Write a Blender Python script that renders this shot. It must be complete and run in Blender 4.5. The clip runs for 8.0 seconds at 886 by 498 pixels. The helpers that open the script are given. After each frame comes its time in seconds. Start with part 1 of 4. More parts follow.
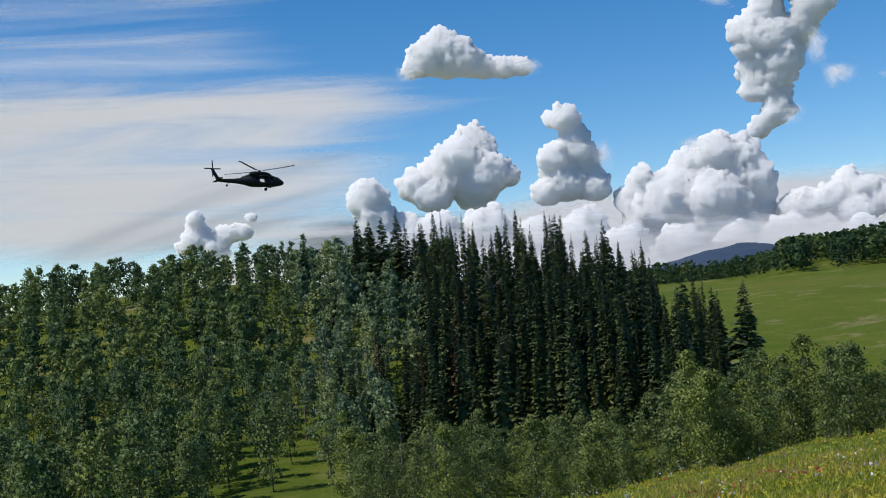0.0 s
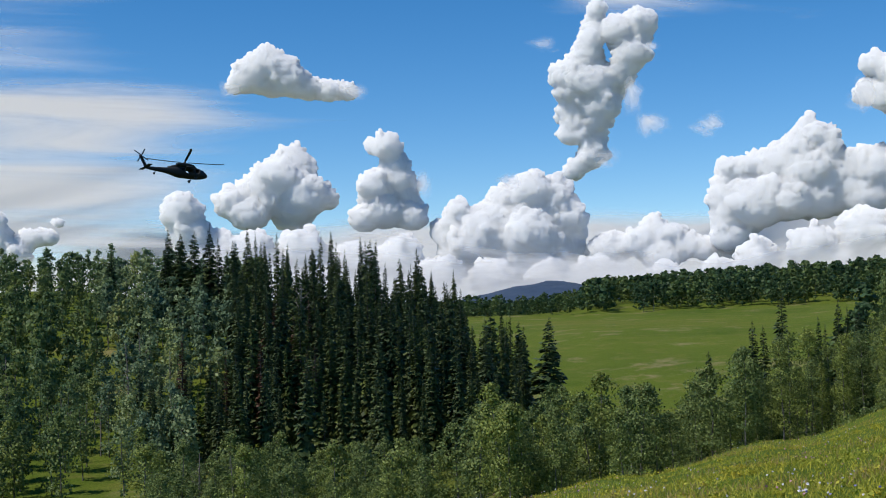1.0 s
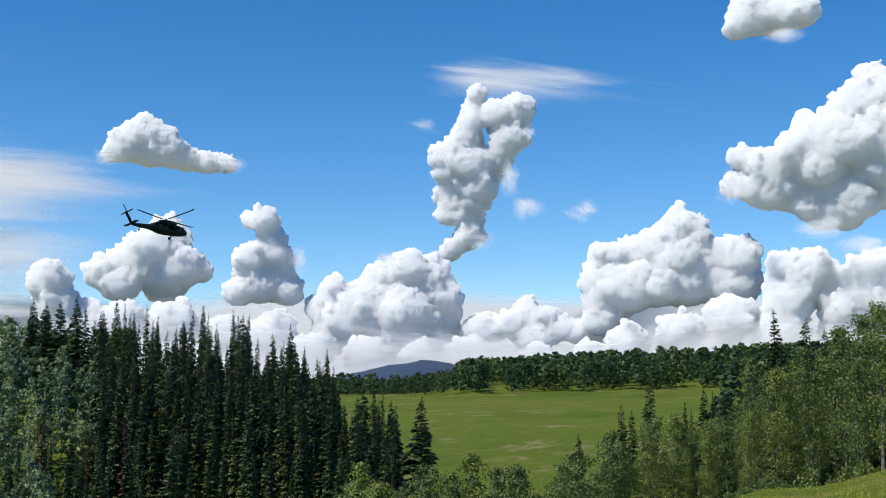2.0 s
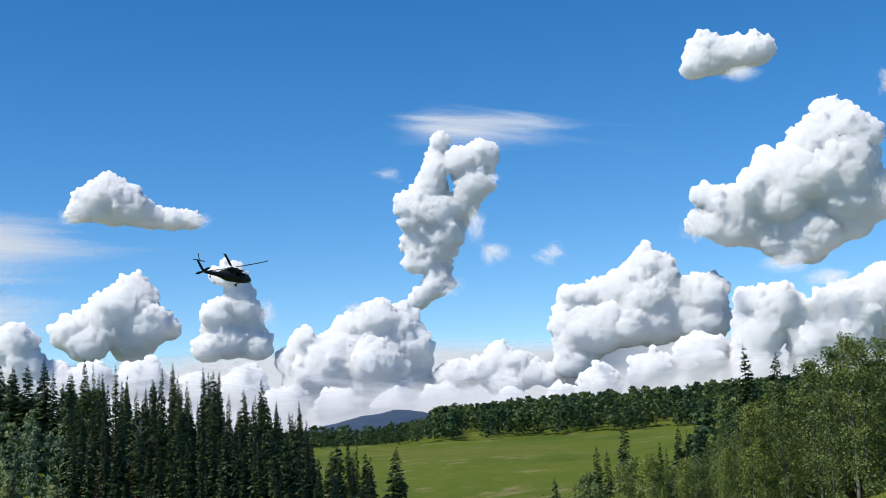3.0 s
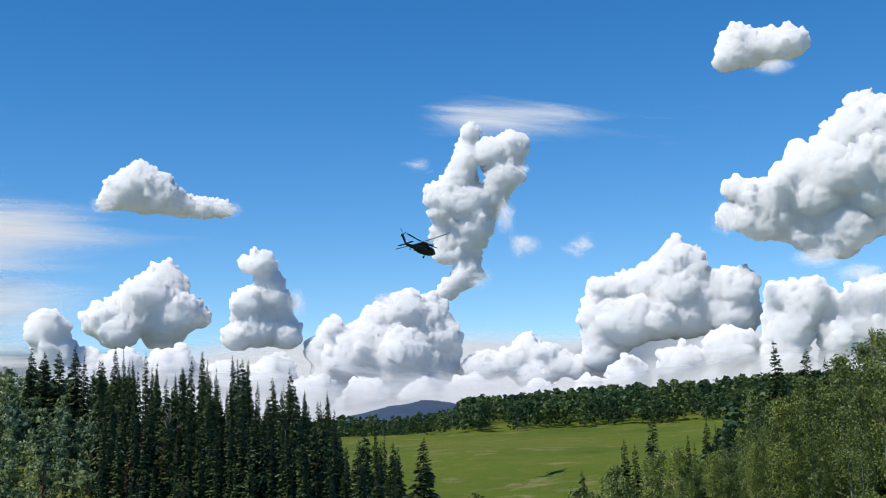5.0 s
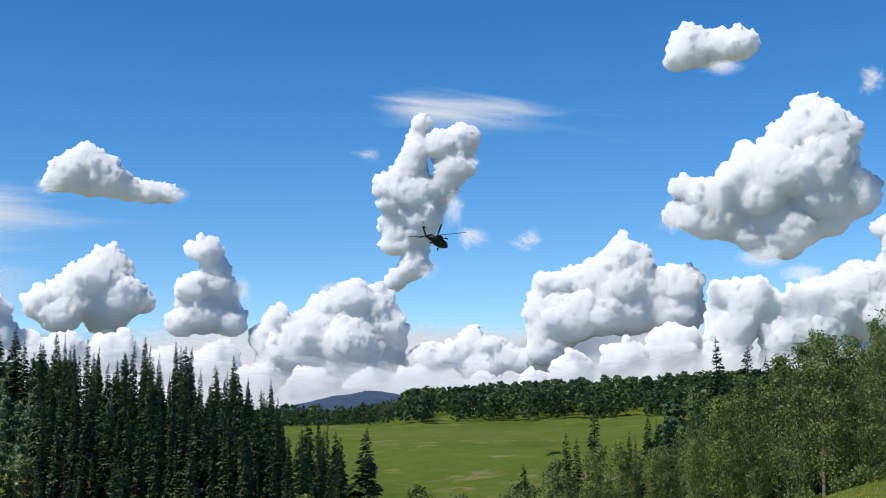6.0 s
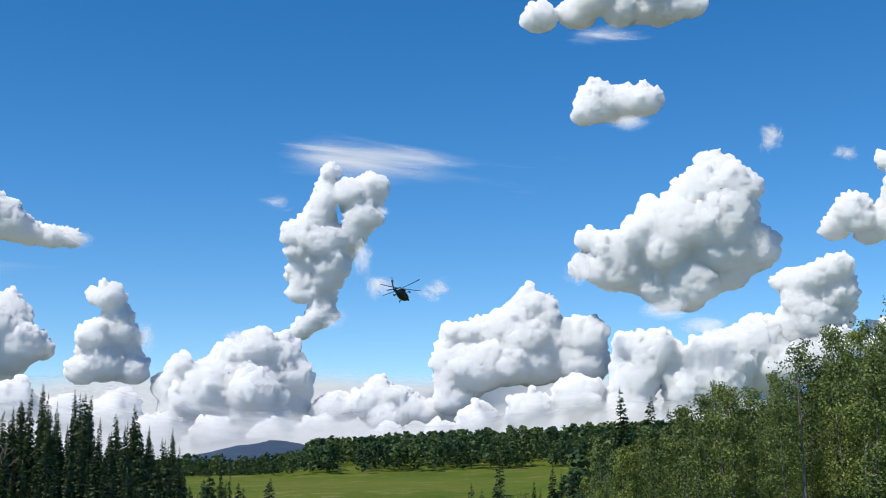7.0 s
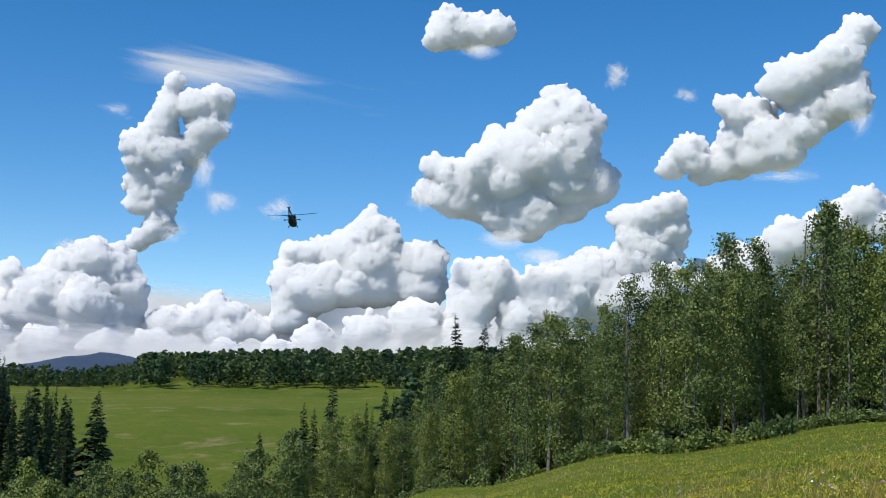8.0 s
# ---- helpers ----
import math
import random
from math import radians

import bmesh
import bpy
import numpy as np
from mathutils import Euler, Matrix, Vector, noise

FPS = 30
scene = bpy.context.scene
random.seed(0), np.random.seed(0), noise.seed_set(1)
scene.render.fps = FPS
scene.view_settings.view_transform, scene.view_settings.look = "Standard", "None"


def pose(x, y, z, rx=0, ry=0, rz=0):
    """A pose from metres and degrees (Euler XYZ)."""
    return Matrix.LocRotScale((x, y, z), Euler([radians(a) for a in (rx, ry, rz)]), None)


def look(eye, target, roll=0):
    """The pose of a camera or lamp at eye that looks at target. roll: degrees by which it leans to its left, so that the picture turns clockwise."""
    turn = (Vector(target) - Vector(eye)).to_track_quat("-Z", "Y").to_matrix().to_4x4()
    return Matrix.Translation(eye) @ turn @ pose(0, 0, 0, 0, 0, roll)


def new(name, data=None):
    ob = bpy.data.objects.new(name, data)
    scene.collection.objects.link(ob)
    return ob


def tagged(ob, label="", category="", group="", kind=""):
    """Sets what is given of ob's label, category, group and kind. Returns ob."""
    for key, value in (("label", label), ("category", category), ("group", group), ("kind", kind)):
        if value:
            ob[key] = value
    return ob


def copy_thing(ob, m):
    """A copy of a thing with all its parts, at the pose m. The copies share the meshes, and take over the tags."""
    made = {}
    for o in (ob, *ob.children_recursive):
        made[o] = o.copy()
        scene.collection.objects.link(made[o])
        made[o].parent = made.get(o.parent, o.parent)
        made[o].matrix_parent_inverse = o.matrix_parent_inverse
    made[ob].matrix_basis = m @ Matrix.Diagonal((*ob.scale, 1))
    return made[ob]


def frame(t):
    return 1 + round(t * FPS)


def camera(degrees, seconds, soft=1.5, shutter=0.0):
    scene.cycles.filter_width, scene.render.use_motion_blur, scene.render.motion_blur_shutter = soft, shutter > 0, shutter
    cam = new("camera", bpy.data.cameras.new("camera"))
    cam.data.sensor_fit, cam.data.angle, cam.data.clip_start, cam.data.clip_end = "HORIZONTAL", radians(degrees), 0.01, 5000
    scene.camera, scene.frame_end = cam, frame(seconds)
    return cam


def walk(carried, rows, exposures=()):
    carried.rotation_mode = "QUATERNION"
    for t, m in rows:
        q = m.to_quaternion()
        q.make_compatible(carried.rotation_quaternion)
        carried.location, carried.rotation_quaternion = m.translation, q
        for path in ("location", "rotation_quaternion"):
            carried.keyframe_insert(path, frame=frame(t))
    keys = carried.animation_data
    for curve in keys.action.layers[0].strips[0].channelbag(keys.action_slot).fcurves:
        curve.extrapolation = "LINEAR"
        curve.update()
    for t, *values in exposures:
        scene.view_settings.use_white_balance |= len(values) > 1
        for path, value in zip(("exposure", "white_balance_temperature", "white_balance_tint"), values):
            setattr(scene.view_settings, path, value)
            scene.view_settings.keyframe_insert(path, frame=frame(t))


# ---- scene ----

EYE = Vector((0.0, 0.0, 1.65))
cam = camera(39.4, 8.0, soft=1.0)


def aim(yaw, pitch, roll):
    """A pose at the eye: yaw to the right of +y, pitch up, roll as look() takes it."""
    a, e = radians(yaw), radians(pitch)
    way = Vector((math.sin(a) * math.cos(e), math.cos(a) * math.cos(e), math.sin(e)))
    return look(EYE, EYE + way * 100, roll)


walk(cam, [(t, aim(y, p, r)) for t, y, p, r in (
    (0, -8.65, 2.09, -4.76), (0.1, -7.85, 2.4, -3.5), (0.2, -6.91, 2.69, -2.42), (0.3, -5.08, 3.01, -2.0), (0.4, -2.54, 3.87, -1.76),
    (0.5, -1.14, 5.94, -2.5), (0.6, -2.18, 5.31, -2.75), (0.7, -0.07, 4.94, -3.48), (0.8, -0.27, 4.24, -4.0), (1, -0.03, 2.79, -1.38),
    (1.5, 1.31, 1.47, 0), (2, 5.77, 6.33, -0.1), (2.2, 6.66, 4.77, -0.45), (3.3, 7.34, 9.95, -2.78), (3.5, 7.47, 10.39, -2.73),
    (4, 7.25, 11.19, -2.5), (4.5, 6.3, 10.34, -2.0), (4.7, 5.93, 9.25, -1.75), (5.8, 6.85, 7.46, -1.12), (6, 8.35, 7.7, -0.53),
    (6.5, 10.93, 9.23, -0.06), (7, 12.68, 9.94, -0.45), (7.3, 17.58, 9.0, 0.8), (7.5, 20.16, 8.56, 1.08), (8, 20.05, 6.42, 1.47),
)], ((0, -0.3), (0.7, -0.25), (1.5, -0.18), (2.2, -0.05), (3.5, -0.04), (4.5, -0.06), (6, -0.06), (7, -0.06), (8, -0.13)))

# ---- world and sun ----
SUN_AZ, SUN_EL = -116.0, 56.0
world = bpy.data.worlds.new("sky")
world.use_nodes = True
scene.world = world
wn, wl = world.node_tree.nodes, world.node_tree.links
sky = wn.new("ShaderNodeTexSky")
sky.sky_type, sky.sun_disc = "NISHITA", False
sky.sun_elevation, sky.sun_rotation = radians(SUN_EL), radians(SUN_AZ)
sky.altitude, sky.air_density, sky.dust_density, sky.ozone_density = 2500.0, 1.0, 0.3, 2.0
clear = wn.new("ShaderNodeHueSaturation")
clear.inputs["Saturation"].default_value = 1.37
wl.new(sky.outputs["Color"], clear.inputs["Color"])
wl.new(clear.outputs["Color"], wn["Background"].inputs["Color"])
wn["Background"].inputs["Strength"].default_value = 0.155
sun = new("sun", bpy.data.lights.new("sun", "SUN"))
sun.data.energy, sun.data.angle, sun.data.color = 4.0, radians(0.5), (1.0, 0.95, 0.87)
a, e = radians(SUN_AZ), radians(SUN_EL)
sun.matrix_world = look((math.sin(a) * math.cos(e) * 900, math.cos(a) * math.cos(e) * 900, math.sin(e) * 900), (0, 0, 0))


# ---- materials ----
def material(name, rough=0.8, metal=0.0):
    m = bpy.data.materials.new(name)
    m.use_nodes = True
    b = m.node_tree.nodes["Principled BSDF"]
    b.inputs["Roughness"].default_value, b.inputs["Metallic"].default_value = rough, metal
    return m, m.node_tree.nodes, m.node_tree.links, b


def ramp(nodes, links, fac, stops):
    r = nodes.new("ShaderNodeValToRGB")
    while len(r.color_ramp.elements) < len(stops):
        r.color_ramp.elements.new(0.5)
    for el, (p, c) in zip(r.color_ramp.elements, stops):
        el.position, el.color = p, (*c, 1)
    links.new(fac, r.inputs["Fac"])
    return r.outputs["Color"]


def noise_node(nodes, links, scale, detail=4, rough=0.6, coords="Object", squash=None):
    tc = nodes.new("ShaderNodeTexCoord")
    n = nodes.new("ShaderNodeTexNoise")
    n.inputs["Scale"].default_value, n.inputs["Detail"].default_value, n.inputs["Roughness"].default_value = scale, detail, rough
    src = tc.outputs[coords]
    if squash:
        mp = nodes.new("ShaderNodeMapping")
        mp.inputs["Scale"].default_value = squash
        links.new(src, mp.inputs["Vector"])
        src = mp.outputs["Vector"]
    links.new(src, n.inputs["Vector"])
    return n.outputs["Fac"]


def mixed(nodes, links, fac, a, b, kind="MIX"):
    m = nodes.new("ShaderNodeMix")
    m.data_type, m.blend_type = "RGBA", kind
    for sock, v in ((m.inputs[0], fac), (m.inputs[6], a), (m.inputs[7], b)):
        if isinstance(v, bpy.types.NodeSocket):
            links.new(v, sock)
        else:
            sock.default_value = v if not isinstance(v, tuple) else (*v, 1)
    return m.outputs[2]


def bump(nodes, links, bsdf, height, strength, distance):
    b = nodes.new("ShaderNodeBump")
    b.inputs["Strength"].default_value, b.inputs["Distance"].default_value = strength, distance
    links.new(height, b.inputs["Height"])
    links.new(b.outputs["Normal"], bsdf.inputs["Normal"])


def leaf_material(name, dark, light, through_light=0.35, by="object"):
    """Foliage: colour by leaf, by tree and by patch of the wood, some light coming through."""
    m, n, l, b = material(name, 0.55)
    geo = n.new("ShaderNodeNewGeometry")
    leaf = ramp(n, l, geo.outputs["Random Per Island"], [(0.0, dark), (1.0, light)])
    if by == "object":
        info = n.new("ShaderNodeObjectInfo")
        tone = ramp(n, l, info.outputs["Random"], [(0.0, (0.72, 0.78, 0.8)), (0.5, (1, 1, 1)), (1.0, (1.3, 1.2, 0.85))])
    elif by == "field":
        tone = ramp(n, l, noise_node(n, l, 0.35, 4, 0.65), [(0.3, (0.6, 0.85, 0.7)), (0.48, (1, 1, 1)), (0.6, (1.2, 1.1, 0.9)), (0.72, (1.2, 0.88, 0.7))])
    else:
        each = n.new("ShaderNodeAttribute")
        each.attribute_name = "tone"
        tone = ramp(n, l, each.outputs["Fac"], [(0.0, (0.5, 0.62, 0.62)), (0.5, (0.95, 1, 0.95)), (1.0, (1.6, 1.4, 0.95))])
        tone = mixed(n, l, 1.0, tone, ramp(n, l, noise_node(n, l, 0.03, 3, 0.6), [(0.3, (0.8, 0.9, 0.95)), (0.7, (1.2, 1.12, 0.9))]), "MULTIPLY")
    col = mixed(n, l, 1.0, leaf, tone, "MULTIPLY")
    l.new(col, b.inputs["Base Color"])
    b.inputs["Specular IOR Level"].default_value = 0.25
    tr = n.new("ShaderNodeBsdfTranslucent")
    l.new(col, tr.inputs["Color"])
    mx = n.new("ShaderNodeMixShader")
    mx.inputs[0].default_value = through_light
    l.new(b.outputs[0], mx.inputs[1])
    l.new(tr.outputs[0], mx.inputs[2])
    l.new(mx.outputs[0], n["Material Output"].inputs["Surface"])
    return m


ASPEN_LEAF = leaf_material("aspen_leaf", (0.08, 0.125, 0.034), (0.275, 0.335, 0.105))
WOOD_LEAF = leaf_material("wood_leaf", (0.078, 0.126, 0.052), (0.2, 0.262, 0.11), by="place")
PALE_LEAF = leaf_material("pale_leaf", (0.13, 0.185, 0.105), (0.25, 0.315, 0.185), by="place")
NEEDLE = leaf_material("needle", (0.034, 0.058, 0.018), (0.118, 0.152, 0.045), through_light=0.1)
DEAD_NEEDLE = leaf_material("dead_needle", (0.06, 0.028, 0.016), (0.13, 0.06, 0.03), through_light=0.1)
FAR_LEAF = leaf_material("far_leaf", (0.055, 0.1, 0.045), (0.12, 0.175, 0.075), by="place")

ASPEN_BARK, n, l, b = material("aspen_bark", 0.8)
l.new(ramp(n, l, noise_node(n, l, 2.5, 5, 0.7, squash=(1, 1, 0.5)), [(0.4, (0.04, 0.036, 0.03)), (0.55, (0.17, 0.16, 0.135)), (0.8, (0.3, 0.28, 0.24))]), b.inputs["Base Color"])
SPRUCE_BARK, n, l, b = material("spruce_bark", 0.9)
l.new(ramp(n, l, noise_node(n, l, 3, 5, 0.7), [(0.3, (0.05, 0.04, 0.035)), (0.7, (0.16, 0.13, 0.11))]), b.inputs["Base Color"])
DEAD_WOOD, n, l, b = material("dead_wood", 0.85)
l.new(ramp(n, l, noise_node(n, l, 3, 5, 0.7), [(0.3, (0.13, 0.11, 0.095)), (0.7, (0.28, 0.25, 0.21))]), b.inputs["Base Color"])

GROUND, n, l, b = material("meadow_turf", 0.95)
big = noise_node(n, l, 0.012, 5, 0.6)
mid = noise_node(n, l, 0.15, 6, 0.7)
fine = noise_node(n, l, 3.0, 6, 0.75)
base = ramp(n, l, big, [(0.3, (0.085, 0.13, 0.02)), (0.5, (0.125, 0.165, 0.025)), (0.7, (0.16, 0.172, 0.036))])
base = mixed(n, l, ramp(n, l, mid, [(0.52, (0, 0, 0)), (0.75, (0.6, 0.6, 0.6))]), base, (0.24, 0.2, 0.07))
bare = noise_node(n, l, 0.05, 7, 0.7)
base = mixed(n, l, ramp(n, l, bare, [(0.56, (0, 0, 0)), (0.68, (0.75, 0.75, 0.75))]), base, (0.33, 0.27, 0.15))
base = mixed(n, l, ramp(n, l, bare, [(0.3, (0.6, 0.6, 0.6)), (0.42, (0, 0, 0))]), base, (0.06, 0.115, 0.012))
base = mixed(n, l, 1.0, base, ramp(n, l, fine, [(0.25, (0.45, 0.5, 0.4)), (0.75, (1.35, 1.3, 1.2))]), "MULTIPLY")
l.new(base, b.inputs["Base Color"])
b.inputs["Specular IOR Level"].default_value = 0.05
bump(n, l, b, fine, 0.6, 0.25)

# dark green woods, with the blue haze of distance painted into their colour
HILL, n, l, b = material("hazed_hill_woods", 1.0)
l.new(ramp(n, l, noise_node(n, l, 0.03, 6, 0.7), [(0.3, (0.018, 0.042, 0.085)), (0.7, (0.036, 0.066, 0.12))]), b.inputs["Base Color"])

BLADE = leaf_material("grass_blade", (0.24, 0.27, 0.018), (0.62, 0.55, 0.08), by="field")
STRAW = leaf_material("dry_stalk", (0.34, 0.22, 0.07), (0.6, 0.45, 0.18), by="field")


def plain(name, colour, rough=0.7, metal=0.0, spread=0.15, scale=4.0):
    m, n, l, b = material(name, rough, metal)
    lo = tuple(c * (1 - spread) for c in colour)
    hi = tuple(min(1, c * (1 + spread)) for c in colour)
    l.new(ramp(n, l, noise_node(n, l, scale, 5, 0.65), [(0.3, lo), (0.7, hi)]), b.inputs["Base Color"])
    return m


PETALS = {"white": plain("white_petal", (0.75, 0.7, 0.72)), "pink": plain("pink_petal", (0.6, 0.3, 0.4)),
          "red": plain("red_petal", (0.6, 0.1, 0.06)), "yellow": plain("yellow_petal", (0.7, 0.5, 0.03)),
          "violet": plain("violet_petal", (0.35, 0.3, 0.6))}

SUNWARD = (math.sin(radians(SUN_AZ)) * math.cos(radians(SUN_EL)), math.cos(radians(SUN_AZ)) * math.cos(radians(SUN_EL)), math.sin(radians(SUN_EL)))


def vapour(name, share, deep):
    """Cloud: droplets scatter sunlight alike on all sides (share), the rest as a deep matt body does."""
    m = bpy.data.materials.new(name)
    m.use_nodes = True
    n, l = m.node_tree.nodes, m.node_tree.links
    n.remove(n["Principled BSDF"])
    white = (0.46, 0.46, 0.46, 1)
    iso, back, both, matt, mx = (n.new(k) for k in ("ShaderNodeBsdfDiffuse", "ShaderNodeBsdfTranslucent", "ShaderNodeAddShader", "ShaderNodeBsdfPrincipled", "ShaderNodeMixShader"))
    iso.inputs["Color"].default_value = back.inputs["Color"].default_value = white
    matt.inputs["Base Color"].default_value = (0.7, 0.7, 0.7, 1)
    matt.inputs["Roughness"].default_value, matt.inputs["Specular IOR Level"].default_value = 1.0, 0.0
    matt.inputs["Subsurface Weight"].default_value, matt.inputs["Subsurface Scale"].default_value = 1.0, deep
    matt.inputs["Subsurface Radius"].default_value = (1.0, 1.0, 1.0)
    l.new(iso.outputs[0], both.inputs[0]), l.new(back.outputs[0], both.inputs[1])
    mx.inputs[0].default_value = share
    l.new(matt.outputs[0], mx.inputs[1]), l.new(both.outputs[0], mx.inputs[2])
    l.new(mx.outputs[0], n["Material Output"].inputs["Surface"])
    return m


CLOUD = vapour("cloud", 0.25, deep=130.0)


# ---- mesh tools ----
def mesh(name, verts, faces, mat, smooth=False, normals=None):
    """A mesh of triangles or of quads, from arrays; normals, one for each vertex, where given."""
    verts, faces = np.asarray(verts, np.float32), np.asarray(faces, np.int32)
    me = bpy.data.meshes.new(name)
    k = faces.shape[1]
    me.vertices.add(len(verts)), me.loops.add(faces.size), me.polygons.add(len(faces))
    me.vertices.foreach_set("co", verts.ravel())
    me.loops.foreach_set("vertex_index", faces.ravel())
    me.polygons.foreach_set("loop_start", np.arange(len(faces), dtype=np.int32) * k)
    me.polygons.foreach_set("use_smooth", np.full(len(faces), smooth or normals is not None))
    me.update(calc_edges=True)
    me.materials.append(mat)
    if normals is not None:
        me.normals_split_custom_set_from_vertices(np.asarray(normals, np.float32))
    return me


def part(name, bm_or_mesh, mat, parent, label=""):
    me = bm_or_mesh
    if isinstance(me, bmesh.types.BMesh):
        me = bpy.data.meshes.new(name)
        bm_or_mesh.to_mesh(me)
        bm_or_mesh.free()
        me.materials.append(mat)
    ob = new(name, me)
    ob.parent = parent
    return tagged(ob, label)


def joined(pieces):
    """Arrays of several (verts, faces) as one."""
    vs, fs, k = [], [], 0
    for v, f in pieces:
        vs.append(v), fs.append(np.asarray(f) + k)
        k += len(v)
    return np.concatenate(vs), np.concatenate(fs)


def cards(centres, along, across):
    """Quads round the centres, spanned by half vectors: bent leaves or sprays."""
    v = np.stack([centres - along, centres + across, centres + along, centres - across], 1)
    return v.reshape(-1, 3), np.arange(len(v) * 4).reshape(-1, 4)


def sprays(centres, along, across, outward):
    """Cards that shade as the rounded clump they cover: outward is each one's normal."""
    flip = np.einsum("ij,ij->i", np.cross(across, along), outward) < 0
    across = np.where(flip[:, None], -across, across)
    v, f = cards(centres, along, across)
    return v, f, np.repeat(outward, 4, 0)


def unit(v):
    return v / np.maximum(np.linalg.norm(v, axis=-1, keepdims=True), 1e-9)


def tube(path, radii, sides=6):
    path = np.asarray(path, float)
    rings = []
    for p, r in zip(path, radii):
        a = np.arange(sides) * 2 * np.pi / sides
        rings.append(p + np.stack([np.cos(a) * r, np.sin(a) * r, 0 * a], 1))
    v = np.concatenate(rings)
    f = []
    for i in range(len(path) - 1):
        for j in range(sides):
            k = (j + 1) % sides
            f.append((i * sides + j, i * sides + k, (i + 1) * sides + k, (i + 1) * sides + j))
    return v, np.array(f)


def lattice(p, seed=0):
    """Smooth value noise, -1 to 1, at the points p."""
    i = np.floor(p).astype(np.int64)
    w = p - i
    w = w * w * (3 - 2 * w)
    out = 0
    for dx in (0, 1):
        for dy in (0, 1):
            for dz in (0, 1):
                h = (i[:, 0] + dx) * 374761393 + (i[:, 1] + dy) * 668265263 + (i[:, 2] + dz) * 2147483647 + seed * 974634777
                h = (h ^ (h >> 13)) * 1274126177
                h = ((h ^ (h >> 16)) & 0xFFFF) / 32767.5 - 1
                out = out + h * np.abs(1 - dx - w[:, 0]) * np.abs(1 - dy - w[:, 1]) * np.abs(1 - dz - w[:, 2])
    return out


# ---- the land ----
RANGES = (40, 80, 120, 160, 200, 250, 300, 400, 560, 750, 1100)
# height of the land along eleven ranges, in nine directions (degrees to the right of +y)
LAND = {
    -18: (-6, -14, -18.5, -18.5, -13.5, -1, 7, 9, 5, 2, 0),
    -10: (-5.5, -14, -19, -18.5, -13.5, -3, 4, 3, 0, 0, 0),
    -4: (-5.3, -14, -20, -19, -15, -6, -3, -5, -5, -4, 0),
    3: (-4.6, -12, -18, -19, -18.5, -18, -15, -9, -2.5, -6, 0),
    8: (-4, -9.8, -17, -19, -20, -19.5, -15, -8, -1.5, 5, 5),
    15: (-3.2, -7.2, -13, -16, -18, -18, -14, -7, -0.5, 9, 8),
    21: (-2.4, -4.9, -8.5, -11, -13, -14, -11, -4, 2, 12, 10),
    30: (-1.1, -2.2, -3, -3, -3, -3, -1, 4, 8, 14, 10),
    40: (0, 0, 0.5, 1, 2, 3, 4, 7, 10, 14, 10)}
LAND_AZ = np.array([-180, -60] + list(LAND) + [60, 180], float)
LAND_Z = np.array([LAND[40], [z - 22 for z in LAND[-18]]] + list(LAND.values()) + [LAND[40], LAND[40]], float)


def soft_steps(x, knots):
    i = np.clip(np.searchsorted(knots, x) - 1, 0, len(knots) - 2)
    w = np.clip((x - knots[i]) / (knots[i + 1] - knots[i]), 0, 1)
    return i, w


def land(x, y):
    """The height of the ground."""
    x, y = np.atleast_1d(np.asarray(x, float)), np.atleast_1d(np.asarray(y, float))
    r, az = np.hypot(x, y), np.degrees(np.arctan2(x, y))
    knots = np.array([0.0, *RANGES, 2500.0])
    table = np.concatenate([np.zeros((len(LAND_AZ), 1)), LAND_Z, np.zeros((len(LAND_AZ), 1))], 1)
    i, u = soft_steps(az, LAND_AZ)
    u = u * u * (3 - 2 * u)
    col = [table[i, c] * (1 - u) + table[i + 1, c] * u for c in range(table.shape[1])]
    col = np.stack(col, 1)
    j, w = soft_steps(r, knots)
    rows = np.arange(len(r))
    p1, p2 = col[rows, j], col[rows, j + 1]
    d = np.diff(col, axis=1) / np.diff(knots)
    m = np.concatenate([d[:, :1], (d[:, 1:] + d[:, :-1]) / 2, d[:, -1:]], 1)
    h = knots[j + 1] - knots[j]
    z = p1 * (1 + 2 * w) * (1 - w) ** 2 + m[rows, j] * h * w * (1 - w) ** 2 + p2 * w * w * (3 - 2 * w) - m[rows, j + 1] * h * w * w * (1 - w)
    p = np.stack([x, y, 0 * x], 1)
    rough = 0.10 * lattice(p / 4, 1) + 0.35 * lattice(p / 17, 2) * np.clip(r / 60, 0, 1) + 1.0 * lattice(p / 60, 3) * np.clip((r - 60) / 200, 0, 1)
    return z + rough * np.clip(r / 12, 0, 1)


def spot(az, r):
    a = np.radians(az)
    return np.sin(a) * r, np.cos(a) * r


def build_ground():
    az = np.concatenate([np.linspace(-180, -42, 40), np.linspace(-40, 50, 260), np.linspace(52, 180, 38)[:-1]])
    rr = np.concatenate([[0.0], np.geomspace(0.6, 4900, 230)])
    A, Rr = np.meshgrid(az, rr)
    x, y = spot(A.ravel(), Rr.ravel())
    v = np.stack([x, y, land(x, y)], 1)
    na = len(az)
    f = [(i * na + j, i * na + (j + 1) % na, (i + 1) * na + (j + 1) % na, (i + 1) * na + j) for i in range(len(rr) - 1) for j in range(na)]
    ob = new("ground", mesh("ground", v, np.array(f)[:, ::-1], GROUND, True))
    tagged(ob, "rolling green mountain meadow ground with dry patches", "ground", kind="structure")


build_ground()


